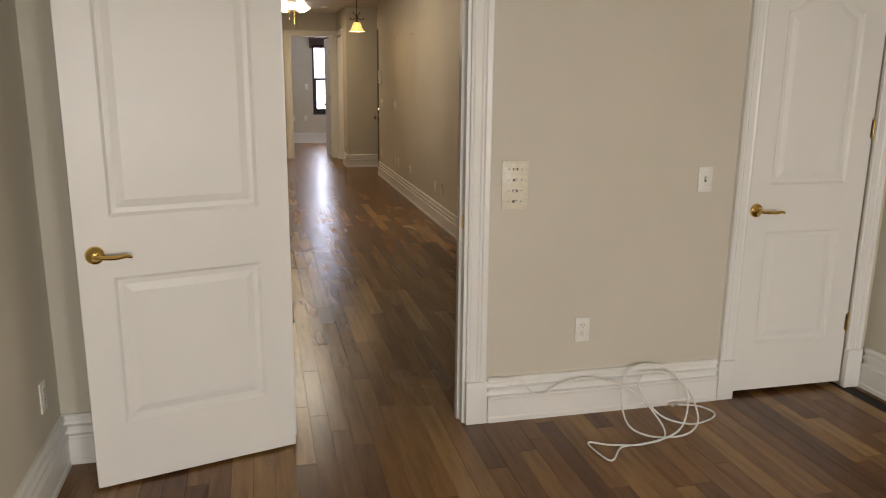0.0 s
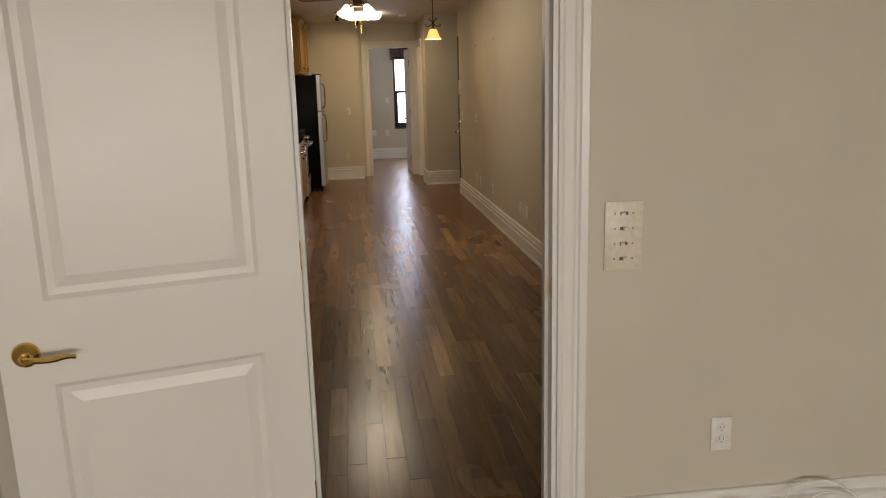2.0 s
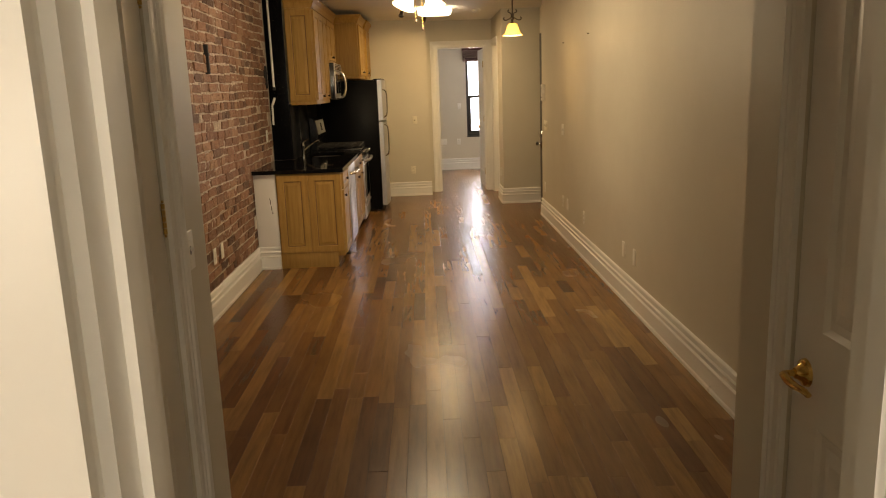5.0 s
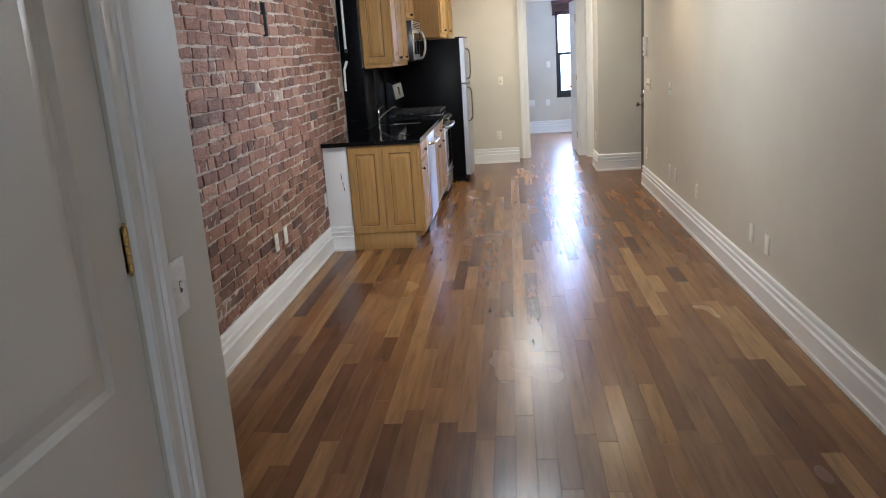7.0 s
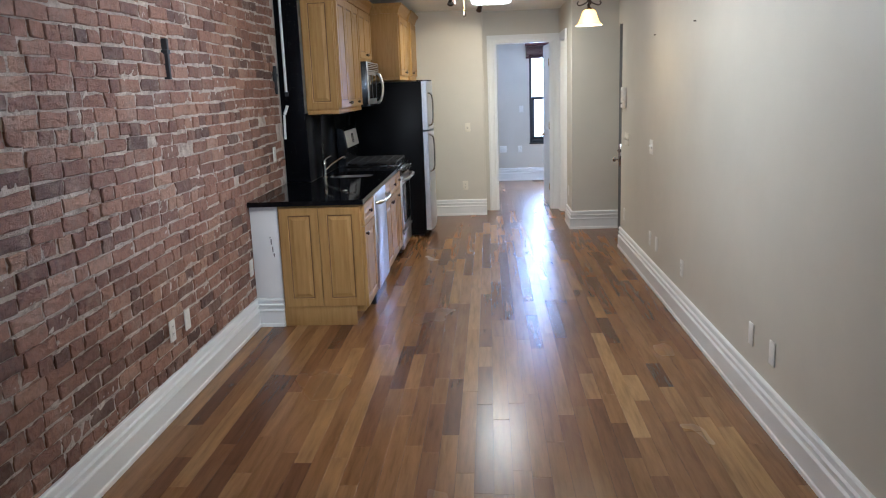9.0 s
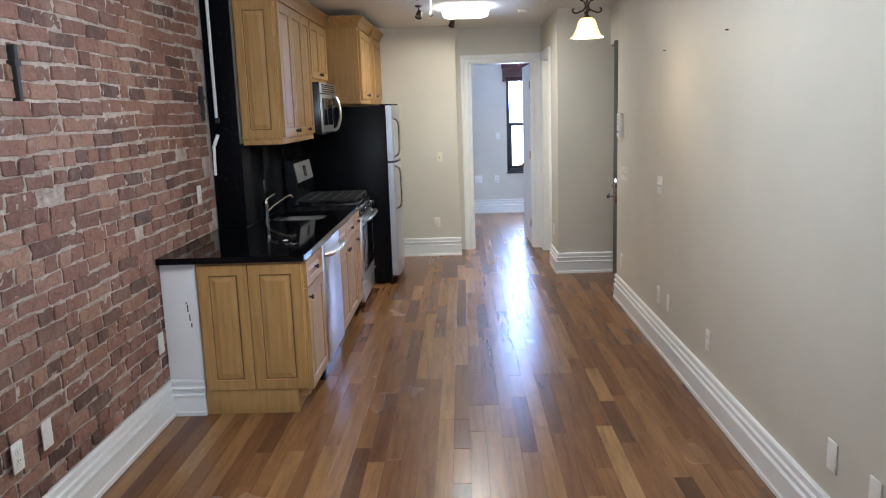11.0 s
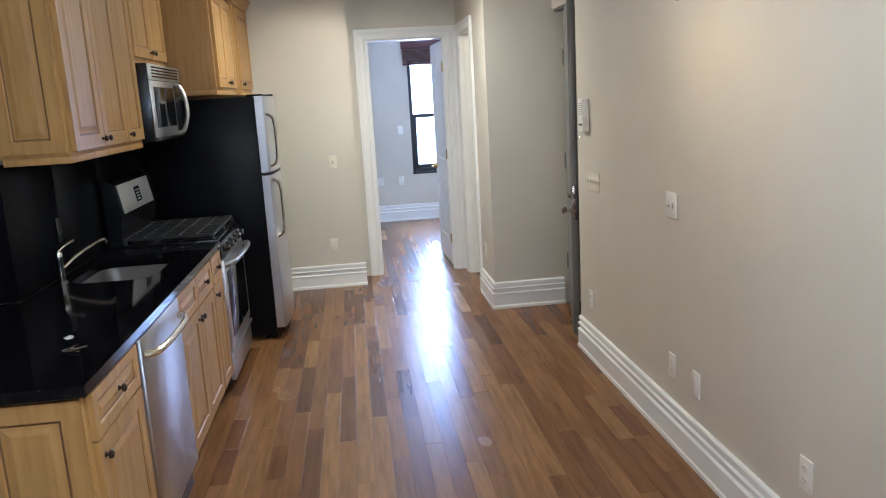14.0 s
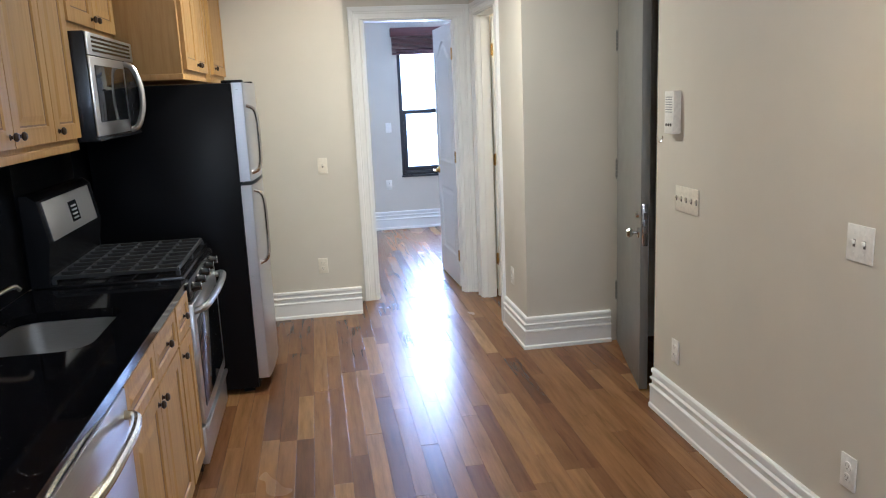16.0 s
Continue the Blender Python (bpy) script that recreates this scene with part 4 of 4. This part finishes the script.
# ---------------------------------------------------------------- plates, conduit, wall fittings
def plate(label, where, w=0.07, h=0.115, kind="switch", count=1, mat=None, category="switch", vertical=False):
    """A wall plate; x to the side, z up, faces -y."""
    mat = mat or PLASTIC
    root = tagged(new("outlet_plate" if kind == "outlet" else "blank_plate" if kind == "blank" else "switch_plate"), label, category)
    root.matrix_basis = where
    boxes("plate", mat, root, (-w / 2, w / 2, -0.0065, -0.0005, -h / 2, h / 2), bevel=0.0022)
    if kind == "outlet":
        for s in (-1, 1):
            o = lathe("socket", mat, root, [(0.0, 0.0022), (0.0155, 0.002), (0.0165, 0.0)], 18)
            o.matrix_basis = pose(0, -0.0065, s * 0.0195, 90)
            boxes("slot", SLOT, root, (-0.0075, -0.0055, -0.0092, -0.0086, s * 0.0195, s * 0.0195 + 0.009), (0.0055, 0.0075, -0.0092, -0.0086, s * 0.0195, s * 0.0195 + 0.007), (-0.002, 0.002, -0.0092, -0.0086, s * 0.0195 - 0.009, s * 0.0195 - 0.005))
    if kind in ("switch", "slim"):
        for i in range(count):
            off = (i - (count - 1) / 2) * 0.046
            px, pz = (0, off) if vertical else (off, 0)
            if vertical:
                boxes("slot", SLOT, root, (px - 0.012, px + 0.012, -0.0072, -0.0064, pz - 0.0052, pz + 0.0052))
                sgn = 1 if i % 2 else -1
                boxes("toggle", mat, root, (px - 0.010, px + 0.002, -0.015, -0.0065, pz - 0.004, pz + 0.004) if sgn > 0 else (px - 0.002, px + 0.010, -0.015, -0.0065, pz - 0.004, pz + 0.004), bevel=0.0012)
            else:
                boxes("slot", SLOT, root, (px - 0.0052, px + 0.0052, -0.0072, -0.0064, pz - 0.012, pz + 0.012))
                boxes("toggle", mat, root, (px - 0.004, px + 0.004, -0.017, -0.0065, pz - 0.002, pz + 0.010), bevel=0.0012)
            for s in (-1, 1):
                o = lathe("screw", GREYPART if vertical else mat, root, [(0.0, 0.0012), (0.003, 0.001), (0.0034, 0.0)], 8)
                o.matrix_basis = pose(px + (s * 0.028 if vertical else 0), -0.0065, pz + (0 if vertical else s * 0.03), 90)
    return root


def on_right(y, z):
    return pose(1.965, y, z, 0, 0, -90)


def on_brick(y, z, x=-1.026):
    return pose(x, y, z, 0, 0, 90)


plate("ivory four gang switch plate beside the doorway", pose(1.20, 3.37, 1.075), 0.118, 0.21, "switch", 4, IVORY, "switch", True)
plate("white single light switch on beige wall", pose(2.107, 3.37, 1.082), kind="switch")
plate("white duplex outlet on beige wall", pose(1.545, 3.37, 0.405), kind="outlet", category="outlet")
plate("white duplex outlet on bedroom side wall", pose(-0.66, 3.16, 0.375, 0, 0, 90), kind="outlet", category="outlet")
plate("white double light switch on passage wall", pose(-0.172, 4.895, 1.137, 0, 0, 90), 0.112, 0.115, "switch", 2)
plate("white double light switch on long wall", on_right(10.64, 1.118), 0.115, 0.115, "switch", 2)
plate("ivory five gang switch plate near the entry", on_right(11.745, 1.107), 0.21, 0.115, "switch", 5, IVORY)
for yy, kk in ((11.825, "outlet"), (10.622, "outlet"), (10.377, "blank"), (9.57, "outlet"), (8.16, "blank"), (7.87, "blank")):
    plate("white %s plate low on the long wall" % ("duplex outlet" if kk == "outlet" else "blank cover"), on_right(yy, 0.372), kind=kk, category="outlet" if kk == "outlet" else "wall plate")
plate("white duplex outlet on exposed brick", on_brick(8.135, 0.445), kind="outlet", category="outlet")
plate("white blank cover plate on exposed brick", on_brick(8.338, 0.445), kind="blank", category="wall plate")
plate("white duplex outlet on brick above counter", on_brick(10.307, 1.18), kind="outlet", category="outlet")
plate("white blank plate low on exposed brick", on_brick(9.50, 0.455), kind="blank", category="wall plate")
plate("ivory light switch on end wall", pose(0.388, 14.24, 1.135), kind="switch", mat=IVORY)
plate("ivory duplex outlet on end wall", pose(0.338, 14.24, 0.39), kind="outlet", mat=IVORY, category="outlet")
plate("white duplex outlet on projecting wall", pose(1.59, 13.43, 0.40, 0, 0, -90), kind="outlet", category="outlet")
plate("white switch on far bedroom wall", pose(1.225, 17.80, 1.235), kind="blank", category="switch")
plate("white outlet on far bedroom wall", pose(1.195, 17.80, 0.548), kind="outlet", category="outlet")
plate("white cable plate on far bedroom wall", pose(0.90, 17.80, 0.553), 0.12, 0.115, kind="blank", category="wall plate")
plate("white outlet plate on far bedroom wall", pose(0.77, 17.80, 0.553), kind="blank", category="wall plate")
plate("black outlet on the granite backsplash", pose(KX, 11.20, 1.13, 0, 0, 90), kind="outlet", mat=BLACK, category="outlet")

# intercom
ic = tagged(new("intercom"), "white plastic intercom with three buttons on wall", "intercom")
ic.matrix_basis = on_right(11.865, 1.492)
boxes("case", PLASTIC, ic, (-0.045, 0.045, -0.038, -0.0005, -0.095, 0.095), bevel=0.004)
for i in range(7):
    boxes("grille_bar", GREYPART, ic, (-0.032, 0.032, -0.0392, -0.0378, 0.0 + i * 0.011, 0.0035 + i * 0.011))
for i in range(3):
    o = lathe("button", SLOT, ic, [(0.0, 0.004), (0.006, 0.0035), (0.007, 0.0)], 10)
    o.matrix_basis = pose(-0.022 + i * 0.022, -0.0378, -0.055, 90)

for yy, zz in ((10.58, 1.985), (9.42, 1.995)):
    hk = tagged(lathe("wall_screw", BRONZE, None, [(0.0, 0.016), (0.004, 0.015), (0.0035, 0.004), (0.005, 0.0)], 10), "small dark screw in the painted wall", "screw")
    hk.matrix_basis = pose(1.965, yy, zz, 0, -90, 0)
hook = tagged(tube("wall_hook", CHROME, None, curve_points([(0, 0, 0.02), (-0.006, 0, 0.0), (-0.014, 0, -0.012), (-0.022, 0, -0.004)], 5), 0.0022, 8, pose(1.966, 12.0, 1.36)), "small metal hook beside the entry door", "hook")

# white conduit in the corner of brick and granite
con = tagged(new("conduit"), "white painted conduit on black granite cladding", "conduit")
tube("pipe", TRIM, con, [(-0.985, 10.660, 2.57), (-0.985, 10.660, 1.655)], 0.011, 10)
tube("elbow", TRIM, con, curve_points([(-0.985, 10.662, 1.545), (-0.992, 10.658, 1.525), (-1.005, 10.652, 1.49), (-1.010, 10.650, 1.475)], 4), 0.012, 10)
tube("stub", TRIM, con, [(-1.012, 10.64, 1.475), (-1.012, 10.625, 1.275)], 0.010, 10)
boxes("clip", IRON, con, (-1.0, -0.97, 10.668, 10.6755, 1.62, 1.66))

# old iron anchors in the brick
for yy, z0, z1 in ((8.46, 1.74, 1.95), (10.53, 1.64, 1.86)):
    an = tagged(new("iron_anchor"), "rusty black iron strap let into the brick", "iron anchor", "iron anchors in the brick wall")
    an.matrix_basis = pose(-1.03, yy, z0)
    boxes("strap", IRON, an, (-0.02, 0.012, -0.012, 0.012, 0, z1 - z0), bevel=0.003)
    boxes("crossbar", IRON, an, (-0.02, 0.016, -0.024, 0.02, (z1 - z0) * 0.62, (z1 - z0) * 0.62 + 0.022), bevel=0.003)

# white cable coiled on the bedroom floor
cable = tagged(new("coiled_cable"), "white coiled cable lying on floor and baseboard", "cable")
loops = [(1.118, 3.345, 0.215), (1.24, 3.343, 0.195), (1.30, 3.335, 0.135), (1.36, 3.330, 0.125), (1.44, 3.330, 0.168), (1.60, 3.315, 0.182), (1.76, 3.25, 0.13), (1.84, 3.14, 0.03), (1.80, 3.03, 0.006), (1.68, 3.00, 0.006), (1.58, 2.99, 0.006), (1.50, 2.90, 0.006), (1.47, 2.93, 0.006), (1.46, 3.06, 0.006), (1.55, 3.02, 0.006), (1.70, 2.99, 0.012), (1.90, 3.06, 0.03), (2.02, 3.23, 0.12), (1.95, 3.32, 0.205), (1.82, 3.325, 0.225), (1.72, 3.29, 0.16), (1.68, 3.15, 0.04), (1.74, 3.05, 0.012), (1.90, 3.03, 0.010), (2.02, 3.12, 0.03), (2.05, 3.27, 0.11), (1.98, 3.31, 0.175), (1.86, 3.31, 0.19), (1.80, 3.27, 0.14), (1.86, 3.18, 0.04), (1.98, 3.13, 0.006), (2.10, 3.15, 0.006), (2.16, 3.21, 0.006), (2.12, 3.28, 0.012), (2.02, 3.30, 0.02)]
tube("wire", CABLE, cable, curve_points(loops, 7), 0.0042, 6)
tube("plug", CHROME, cable, [(2.02, 3.30, 0.02), (2.0, 3.297, 0.017), (1.985, 3.294, 0.013)], 0.0052, 8)

# strike plate on the doorway's right lining
st = structure(boxes("strike_plate", BRASS, None, (0.9800, 0.9812, 3.385, 3.415, 0.89, 0.95), (0.9795, 0.9805, 3.392, 3.40, 0.905, 0.935)), "brass strike plate on white door lining", "strike plate")

# ---------------------------------------------------------------- lamps
fan = tagged(new("ceiling_fan"), "dark ceiling fan with lit frosted glass shades", "ceiling fan")
fan.matrix_basis = pose(0.53, 8.46, 0)
lathe("canopy", BRONZE, fan, [(0.0, 2.58), (0.07, 2.579), (0.065, 2.555), (0.03, 2.53), (0.014, 2.52), (0.014, 2.44), (0.05, 2.43), (0.11, 2.41), (0.12, 2.36), (0.10, 2.32), (0.05, 2.31), (0.045, 2.28), (0.06, 2.27), (0.06, 2.245), (0.0, 2.24)], 28)
for k in range(5):
    m = pose(0, 0, 2.325, 0, 0, 72 * k + 12) @ pose(0, 0, 0, 9, 0, 0)
    boxes("blade_arm", BRONZE, fan, (0.10, 0.20, -0.02, 0.02, -0.004, 0.004), bevel=0.001, where=m)
    bm = bmesh.new()
    out = [(0.18, -0.05), (0.50, -0.066), (0.57, -0.055), (0.595, 0.0), (0.57, 0.055), (0.50, 0.066), (0.18, 0.05)]
    e = [[bm.verts.new((px, py, z)) for px, py in out] for z in (0.004, 0.011)]
    for i in range(7):
        bm.faces.new((e[0][i], e[0][(i + 1) % 7], e[1][(i + 1) % 7], e[1][i]))
    bm.faces.new(e[0]); bm.faces.new(e[1])
    finish("blade", bm, FANBLADE, fan, where=m)
for k in range(4):
    a = radians(90 * k + 35)
    d = Vector((math.cos(a), math.sin(a), 0))
    tube("lamp_arm", BRONZE, fan, curve_points([d * 0.05 + Vector((0, 0, 2.26)), d * 0.09 + Vector((0, 0, 2.268)), d * 0.115 + Vector((0, 0, 2.25))], 4), 0.008, 8)
    m = Matrix.Translation(d * 0.118 + Vector((0, 0, 2.25))) @ Matrix.Rotation(radians(28), 4, Vector((d.y, -d.x, 0)))
    shell("shade", FANGLASS, fan, [(0.022, 0.0), (0.030, -0.012), (0.034, -0.035), (0.042, -0.065), (0.056, -0.090), (0.062, -0.10)], 20, m)
for px, z in ((0.02, 2.02), (-0.03, 2.08)):
    tube("pull_chain", BRASS, fan, [(px, 0.02, 2.24), (px, 0.02, z)], 0.0015, 6)
    lathe("pull_knob", BRONZE, fan, [(0.0, 0.0), (0.008, 0.006), (0.009, 0.014), (0.004, 0.026), (0.0, 0.028)], 10, pose(px, 0.02, z - 0.026))
lamp("fan_light", "POINT", (0.53, 8.46, 2.08), 74, FANWHITE, 0.24)

pend = tagged(new("pendant_lamp"), "wrought iron pendant lamp with lit amber glass shade", "pendant lamp")
pend.matrix_basis = pose(1.405, 10.20, 0)
lathe("canopy", BRONZE, pend, [(0.0, 2.58), (0.06, 2.579), (0.055, 2.56), (0.015, 2.545), (0.006, 2.54), (0.006, 2.24), (0.014, 2.235), (0.014, 2.22), (0.006, 2.215), (0.008, 2.18), (0.024, 2.165), (0.026, 2.15), (0.0, 2.149)], 20)
for s in (-1, 1):
    tube("scroll", BRONZE, pend, curve_points([(s * 0.03, 0, 2.285), (s * 0.042, 0, 2.275), (s * 0.036, 0, 2.262), (s * 0.014, 0, 2.25), (s * 0.012, 0, 2.215), (s * 0.045, 0, 2.195), (s * 0.072, 0, 2.19), (s * 0.085, 0, 2.205), (s * 0.075, 0, 2.218)], 5), 0.005, 8)
    tube("scroll", BRONZE, pend, curve_points([(0, s * 0.012, 2.25), (0, s * 0.012, 2.215), (0, s * 0.045, 2.195), (0, s * 0.072, 2.19), (0, s * 0.085, 2.205)], 5), 0.005, 8)
shell("shade", AMBER, pend, [(0.028, 2.16), (0.040, 2.155), (0.052, 2.135), (0.062, 2.10), (0.078, 2.065), (0.098, 2.048)], 26)
lamp("pendant_light", "POINT", (1.405, 10.20, 2.05), 9, (1.0, 0.74, 0.44), 0.06)

flush = tagged(new("ceiling_light"), "square lit white glass ceiling light", "ceiling light")
flush.matrix_basis = pose(0.715, 12.75, 0)
bm = bmesh.new()
prev = None
for half, z in ((0.15, 2.579), (0.17, 2.55), (0.215, 2.545), (0.205, 2.51), (0.17, 2.495)):
    cur = [bm.verts.new((px, py, z)) for px, py in rounded(-half, half, -half, half, 0.05)]
    if prev:
        for i in range(len(cur)):
            j = (i + 1) % len(cur)
            bm.faces.new((prev[i], prev[j], cur[j], cur[i]))
    prev = cur
bm.faces.new(prev)
finish("glass", bm, FLUSHGLASS, flush, smooth=True)
lamp("ceiling_lamp", "AREA", (0.715, 12.75, 2.485), 34, (1.0, 0.84, 0.60), 0.36, 0.36, target=(0.715, 12.7501, 0))

for (px, py), tgt, on in (((0.30, 12.55), (0.1, 12.0), False), ((0.585, 13.35), (0.25, 14.2), True)):
    sp = tagged(new("spot_lamp"), "small copper and black ceiling spot lamp", "spot lamp", "ceiling spot lamps")
    sp.matrix_basis = pose(px, py, 0)
    lathe("mount", BRONZE, sp, [(0.0, 2.58), (0.035, 2.579), (0.033, 2.565), (0.006, 2.56), (0.006, 2.515), (0.0, 2.515)], 16)
    ax = (Vector((tgt[0], tgt[1], 1.6)) - Vector((px, py, 2.5))).normalized()
    m = Matrix.Translation((0, 0, 2.505)) @ ax.to_track_quat("Z", "Y").to_matrix().to_4x4()
    shell("head", BRONZE, sp, [(0.012, -0.035), (0.022, -0.030), (0.026, 0.01), (0.032, 0.035)], 18, m)
    lathe("bulb", BULB if on else GREYPART, sp, [(0.0, 0.026), (0.012, 0.025), (0.024, 0.022), (0.022, 0.0), (0.0, -0.005)], 16, m)
lamp("spot_light", "SPOT", (0.575, 13.38, 2.45), 12, (1.0, 0.74, 0.45), 0.02, target=(0.22, 14.24, 1.7), spot=85)

smoke = tagged(lathe("smoke_detector", PLASTIC, None, [(0.0, -0.032), (0.04, -0.031), (0.052, -0.022), (0.056, -0.006), (0.060, 0.0)], 24, pose(1.27, 13.1, 2.579)), "round white smoke detector on the ceiling", "smoke detector")
lamp("bathroom_light", "POINT", (2.3, 13.7, 2.3), 14, (1.0, 0.80, 0.52), 0.08)

# ---------------------------------------------------------------- exposed brick
from_y, to_y, cell = 5.09, 10.68, 0.0125
ny, nz = int((to_y - from_y) / cell), int(CEILING / cell)


def mortar_depth(y, z):
    """Old mortar, hollow in some joints and smeared proud over the arrises in others."""
    a = noise.noise(Vector((y * 3.1, z * 4.3, 2.0)))
    b = noise.noise(Vector((y * 24.0, z * 30.0, 7.0)))
    c2 = noise.noise(Vector((y * 61.0, z * 70.0, 4.0)))
    return -1.0482 + 0.0045 * a + 0.0065 * b + 0.0045 * c2


mv = [(mortar_depth(from_y + (to_y - from_y) * i / ny, CEILING * k / nz), from_y + (to_y - from_y) * i / ny, CEILING * k / nz) for k in range(nz + 1) for i in range(ny + 1)]
mf = [(k * (ny + 1) + i, k * (ny + 1) + i + 1, (k + 1) * (ny + 1) + i + 1, (k + 1) * (ny + 1) + i) for k in range(nz) for i in range(ny)]
bm = bmesh.new()
add_box(bm, -1.20, -1.068, from_y, to_y, 0, CEILING)
mortar_verts = [bm.verts.new(v) for v in mv]
for q in mf:
    bm.faces.new([mortar_verts[i] for i in q])
structure(finish("wall_brick", bm, MORTAR), "exposed old red brick wall with thick mortar", "wall")
brick_wall = bpy.data.objects["wall_brick"]
rng = random.Random(5)


def brick_verts(l, h, r, wob):
    """A rough brick face with chipped edges, in y (length), z (height), x (out)."""
    rim = ((-1, -1), (-0.4, -1), (0.3, -1), (1, -1), (1, 0.1), (1, 1), (0.35, 1), (-0.3, 1), (-1, 1), (-1, -0.1))
    chip = [r.uniform(0, 0.002) + (r.uniform(0.003, 0.008) if r.random() < 0.12 else 0) for _ in rim]
    n = len(rim)
    vs = []
    for k, (ins, out) in enumerate(((0.0, -0.012), (0.0010, 0.0035), (0.0040, 0.0070))):
        for (sy, sz), c in zip(rim, chip):
            w = wob * (0.4 + 0.3 * k)
            vs.append((out + r.uniform(-w, w) * (k > 0), sy * (l / 2 - ins - c) + r.uniform(-w, w), sz * (h / 2 - ins - c * 0.7) + r.uniform(-w, w)))
    vs.append((0.0078 + r.uniform(-0.0015, 0.0015), r.uniform(-0.2, 0.2) * l, r.uniform(-0.1, 0.1) * h))
    fs = [(k * n + i, k * n + (i + 1) % n, k * n + n + (i + 1) % n, k * n + n + i) for k in range(2) for i in range(n)]
    fs += [(2 * n + i, 2 * n + (i + 1) % n, 3 * n) for i in range(n)]
    return vs, fs


LENGTHS = (0.094, 0.102, 0.194, 0.203, 0.212, 0.186)
variants = {}
for l in LENGTHS:
    variants[l] = []
    for _ in range(5):
        vs, fs = brick_verts(l, 0.0625 + rng.uniform(-0.005, 0.004), rng, 0.0034)
        me = bpy.data.meshes.new("brick")
        me.from_pydata(vs, [], fs)
        me.materials.append(BRICK_OWN)
        variants[l].append(me)

near, field_v, field_f, field_r = [], [], [], []
PITCH, z, course = 0.070, 0.035, 0
while z < CEILING:
    y = 5.09 - rng.uniform(0, 0.18)
    headers = course % 6 == 3
    while y < 10.70:
        l = rng.choice(LENGTHS[:2]) if headers or rng.random() < 0.20 else rng.choice(LENGTHS[2:])
        yc = y + l / 2 + 0.006
        zc = z + 0.008 * math.sin(yc * 1.9 + course * 0.35) + 0.004 * math.sin(yc * 6.3 + course) + rng.uniform(-0.004, 0.004)
        x = -1.0480 + rng.uniform(-0.004, 0.0045)
        if yc - l / 2 > 5.095 and yc + l / 2 < 10.674 and rng.random() > 0.006:
            tilt = rng.uniform(-2.2, 2.2)
            if 6.15 < yc < 9.35 and 0.30 < zc < 1.62 and len(near) < 300:
                near.append((l, yc, zc, x, tilt))
            else:
                vs, fs = brick_verts(l, 0.0625 + rng.uniform(-0.005, 0.004), rng, 0.0034)
                n = len(field_v)
                ca, sa = math.cos(radians(tilt)), math.sin(radians(tilt))
                field_v += [(x + vx, yc + vy * ca - vz * sa, zc + vy * sa + vz * ca) for vx, vy, vz in vs]
                field_f += [tuple(n + i for i in f) for f in fs]
                field_r += [rng.random()] * len(fs)
        y += l + 0.009 + rng.uniform(-0.002, 0.003)
    z += PITCH
    course += 1
me = bpy.data.meshes.new("brick_field")
me.from_pydata(field_v, [], field_f)
me.materials.append(BRICK_ALL)
at = me.attributes.new("piece", "FLOAT", "FACE")
at.data.foreach_set("value", field_r)
bf = new("brick_field", me)
bf.parent = brick_wall
tagged(bf, kind="stuff")
for l, yc, zc, x, tilt in near:
    o = new("brick", rng.choice(variants[l]))
    o.parent = brick_wall
    o.matrix_basis = pose(x, yc, zc, tilt, 0, 0)

# ---------------------------------------------------------------- floor planks
PW = 0.0826
rng = random.Random(11)


def plank_shape(w, l):
    """A strip with eased edges; its top lies at z 0."""
    g, e = 0.0006, 0.0007
    x, y = w / 2 - g, l / 2 - g
    vs = []
    for ins, z in ((0, -0.004), (0, -0.00025), (e, 0.0)):
        vs += [(-x + ins, -y + ins, z), (x - ins, -y + ins, z), (x - ins, y - ins, z), (-x + ins, y - ins, z)]
    fs = [(8, 9, 10, 11)]
    for k in (0, 4):
        fs += [(k + i, k + (i + 1) % 4, k + 4 + (i + 1) % 4, k + 4 + i) for i in range(4)]
    return vs, fs


PL = (0.36, 0.55, 0.72, 0.90, 1.10, 1.30, 1.55)
shapes = {}
for l in PL:
    vs, fs = plank_shape(PW, l)
    me = bpy.data.meshes.new("plank")
    me.from_pydata(vs, [], fs)
    me.materials.append(PLANK_OWN)
    shapes[l] = me
near, fv, ff, frnd = [], [], [], []
row = 0
x = -1.25
while x < 3.35:
    y, first = -2.7, True
    while y < 18.05:
        l = PL[row % len(PL)] if first else rng.choice(PL)
        first = False
        if y + l > 17.7:
            l = 18.05 - y
        xc, yc = x + PW / 2, y + l / 2
        inside = -1.1 < xc < 3.0 if yc > 14.6 else -1.15 < xc < 2.9 if yc > 3.6 else -0.76 < xc < 3.18
        if inside:
            dz = rng.uniform(-0.0003, 0.0003)
            if -1.0 < xc < 1.95 and 6.0 < yc < 11.0 and len(near) < 300 and l in shapes:
                near.append((l, xc, yc, dz))
            else:
                vs, fs = plank_shape(PW, l)
                n = len(fv)
                fv += [(xc + a, yc + b, dz + c2) for a, b, c2 in vs]
                ff += [tuple(n + i for i in f) for f in fs]
                frnd += [rng.random()] * len(fs)
        y += l
    x += PW
    row += 3
me = bpy.data.meshes.new("plank_field")
me.from_pydata(fv, [], ff)
me.materials.append(PLANK_ALL)
at = me.attributes.new("piece", "FLOAT", "FACE")
at.data.foreach_set("value", frnd)
pf = new("plank_field", me)
pf.parent = floor
tagged(pf, kind="stuff")
for l, xc, yc, dz in near:
    o = new("plank", shapes[l])
    o.parent = floor
    o.matrix_basis = pose(xc, yc, dz)
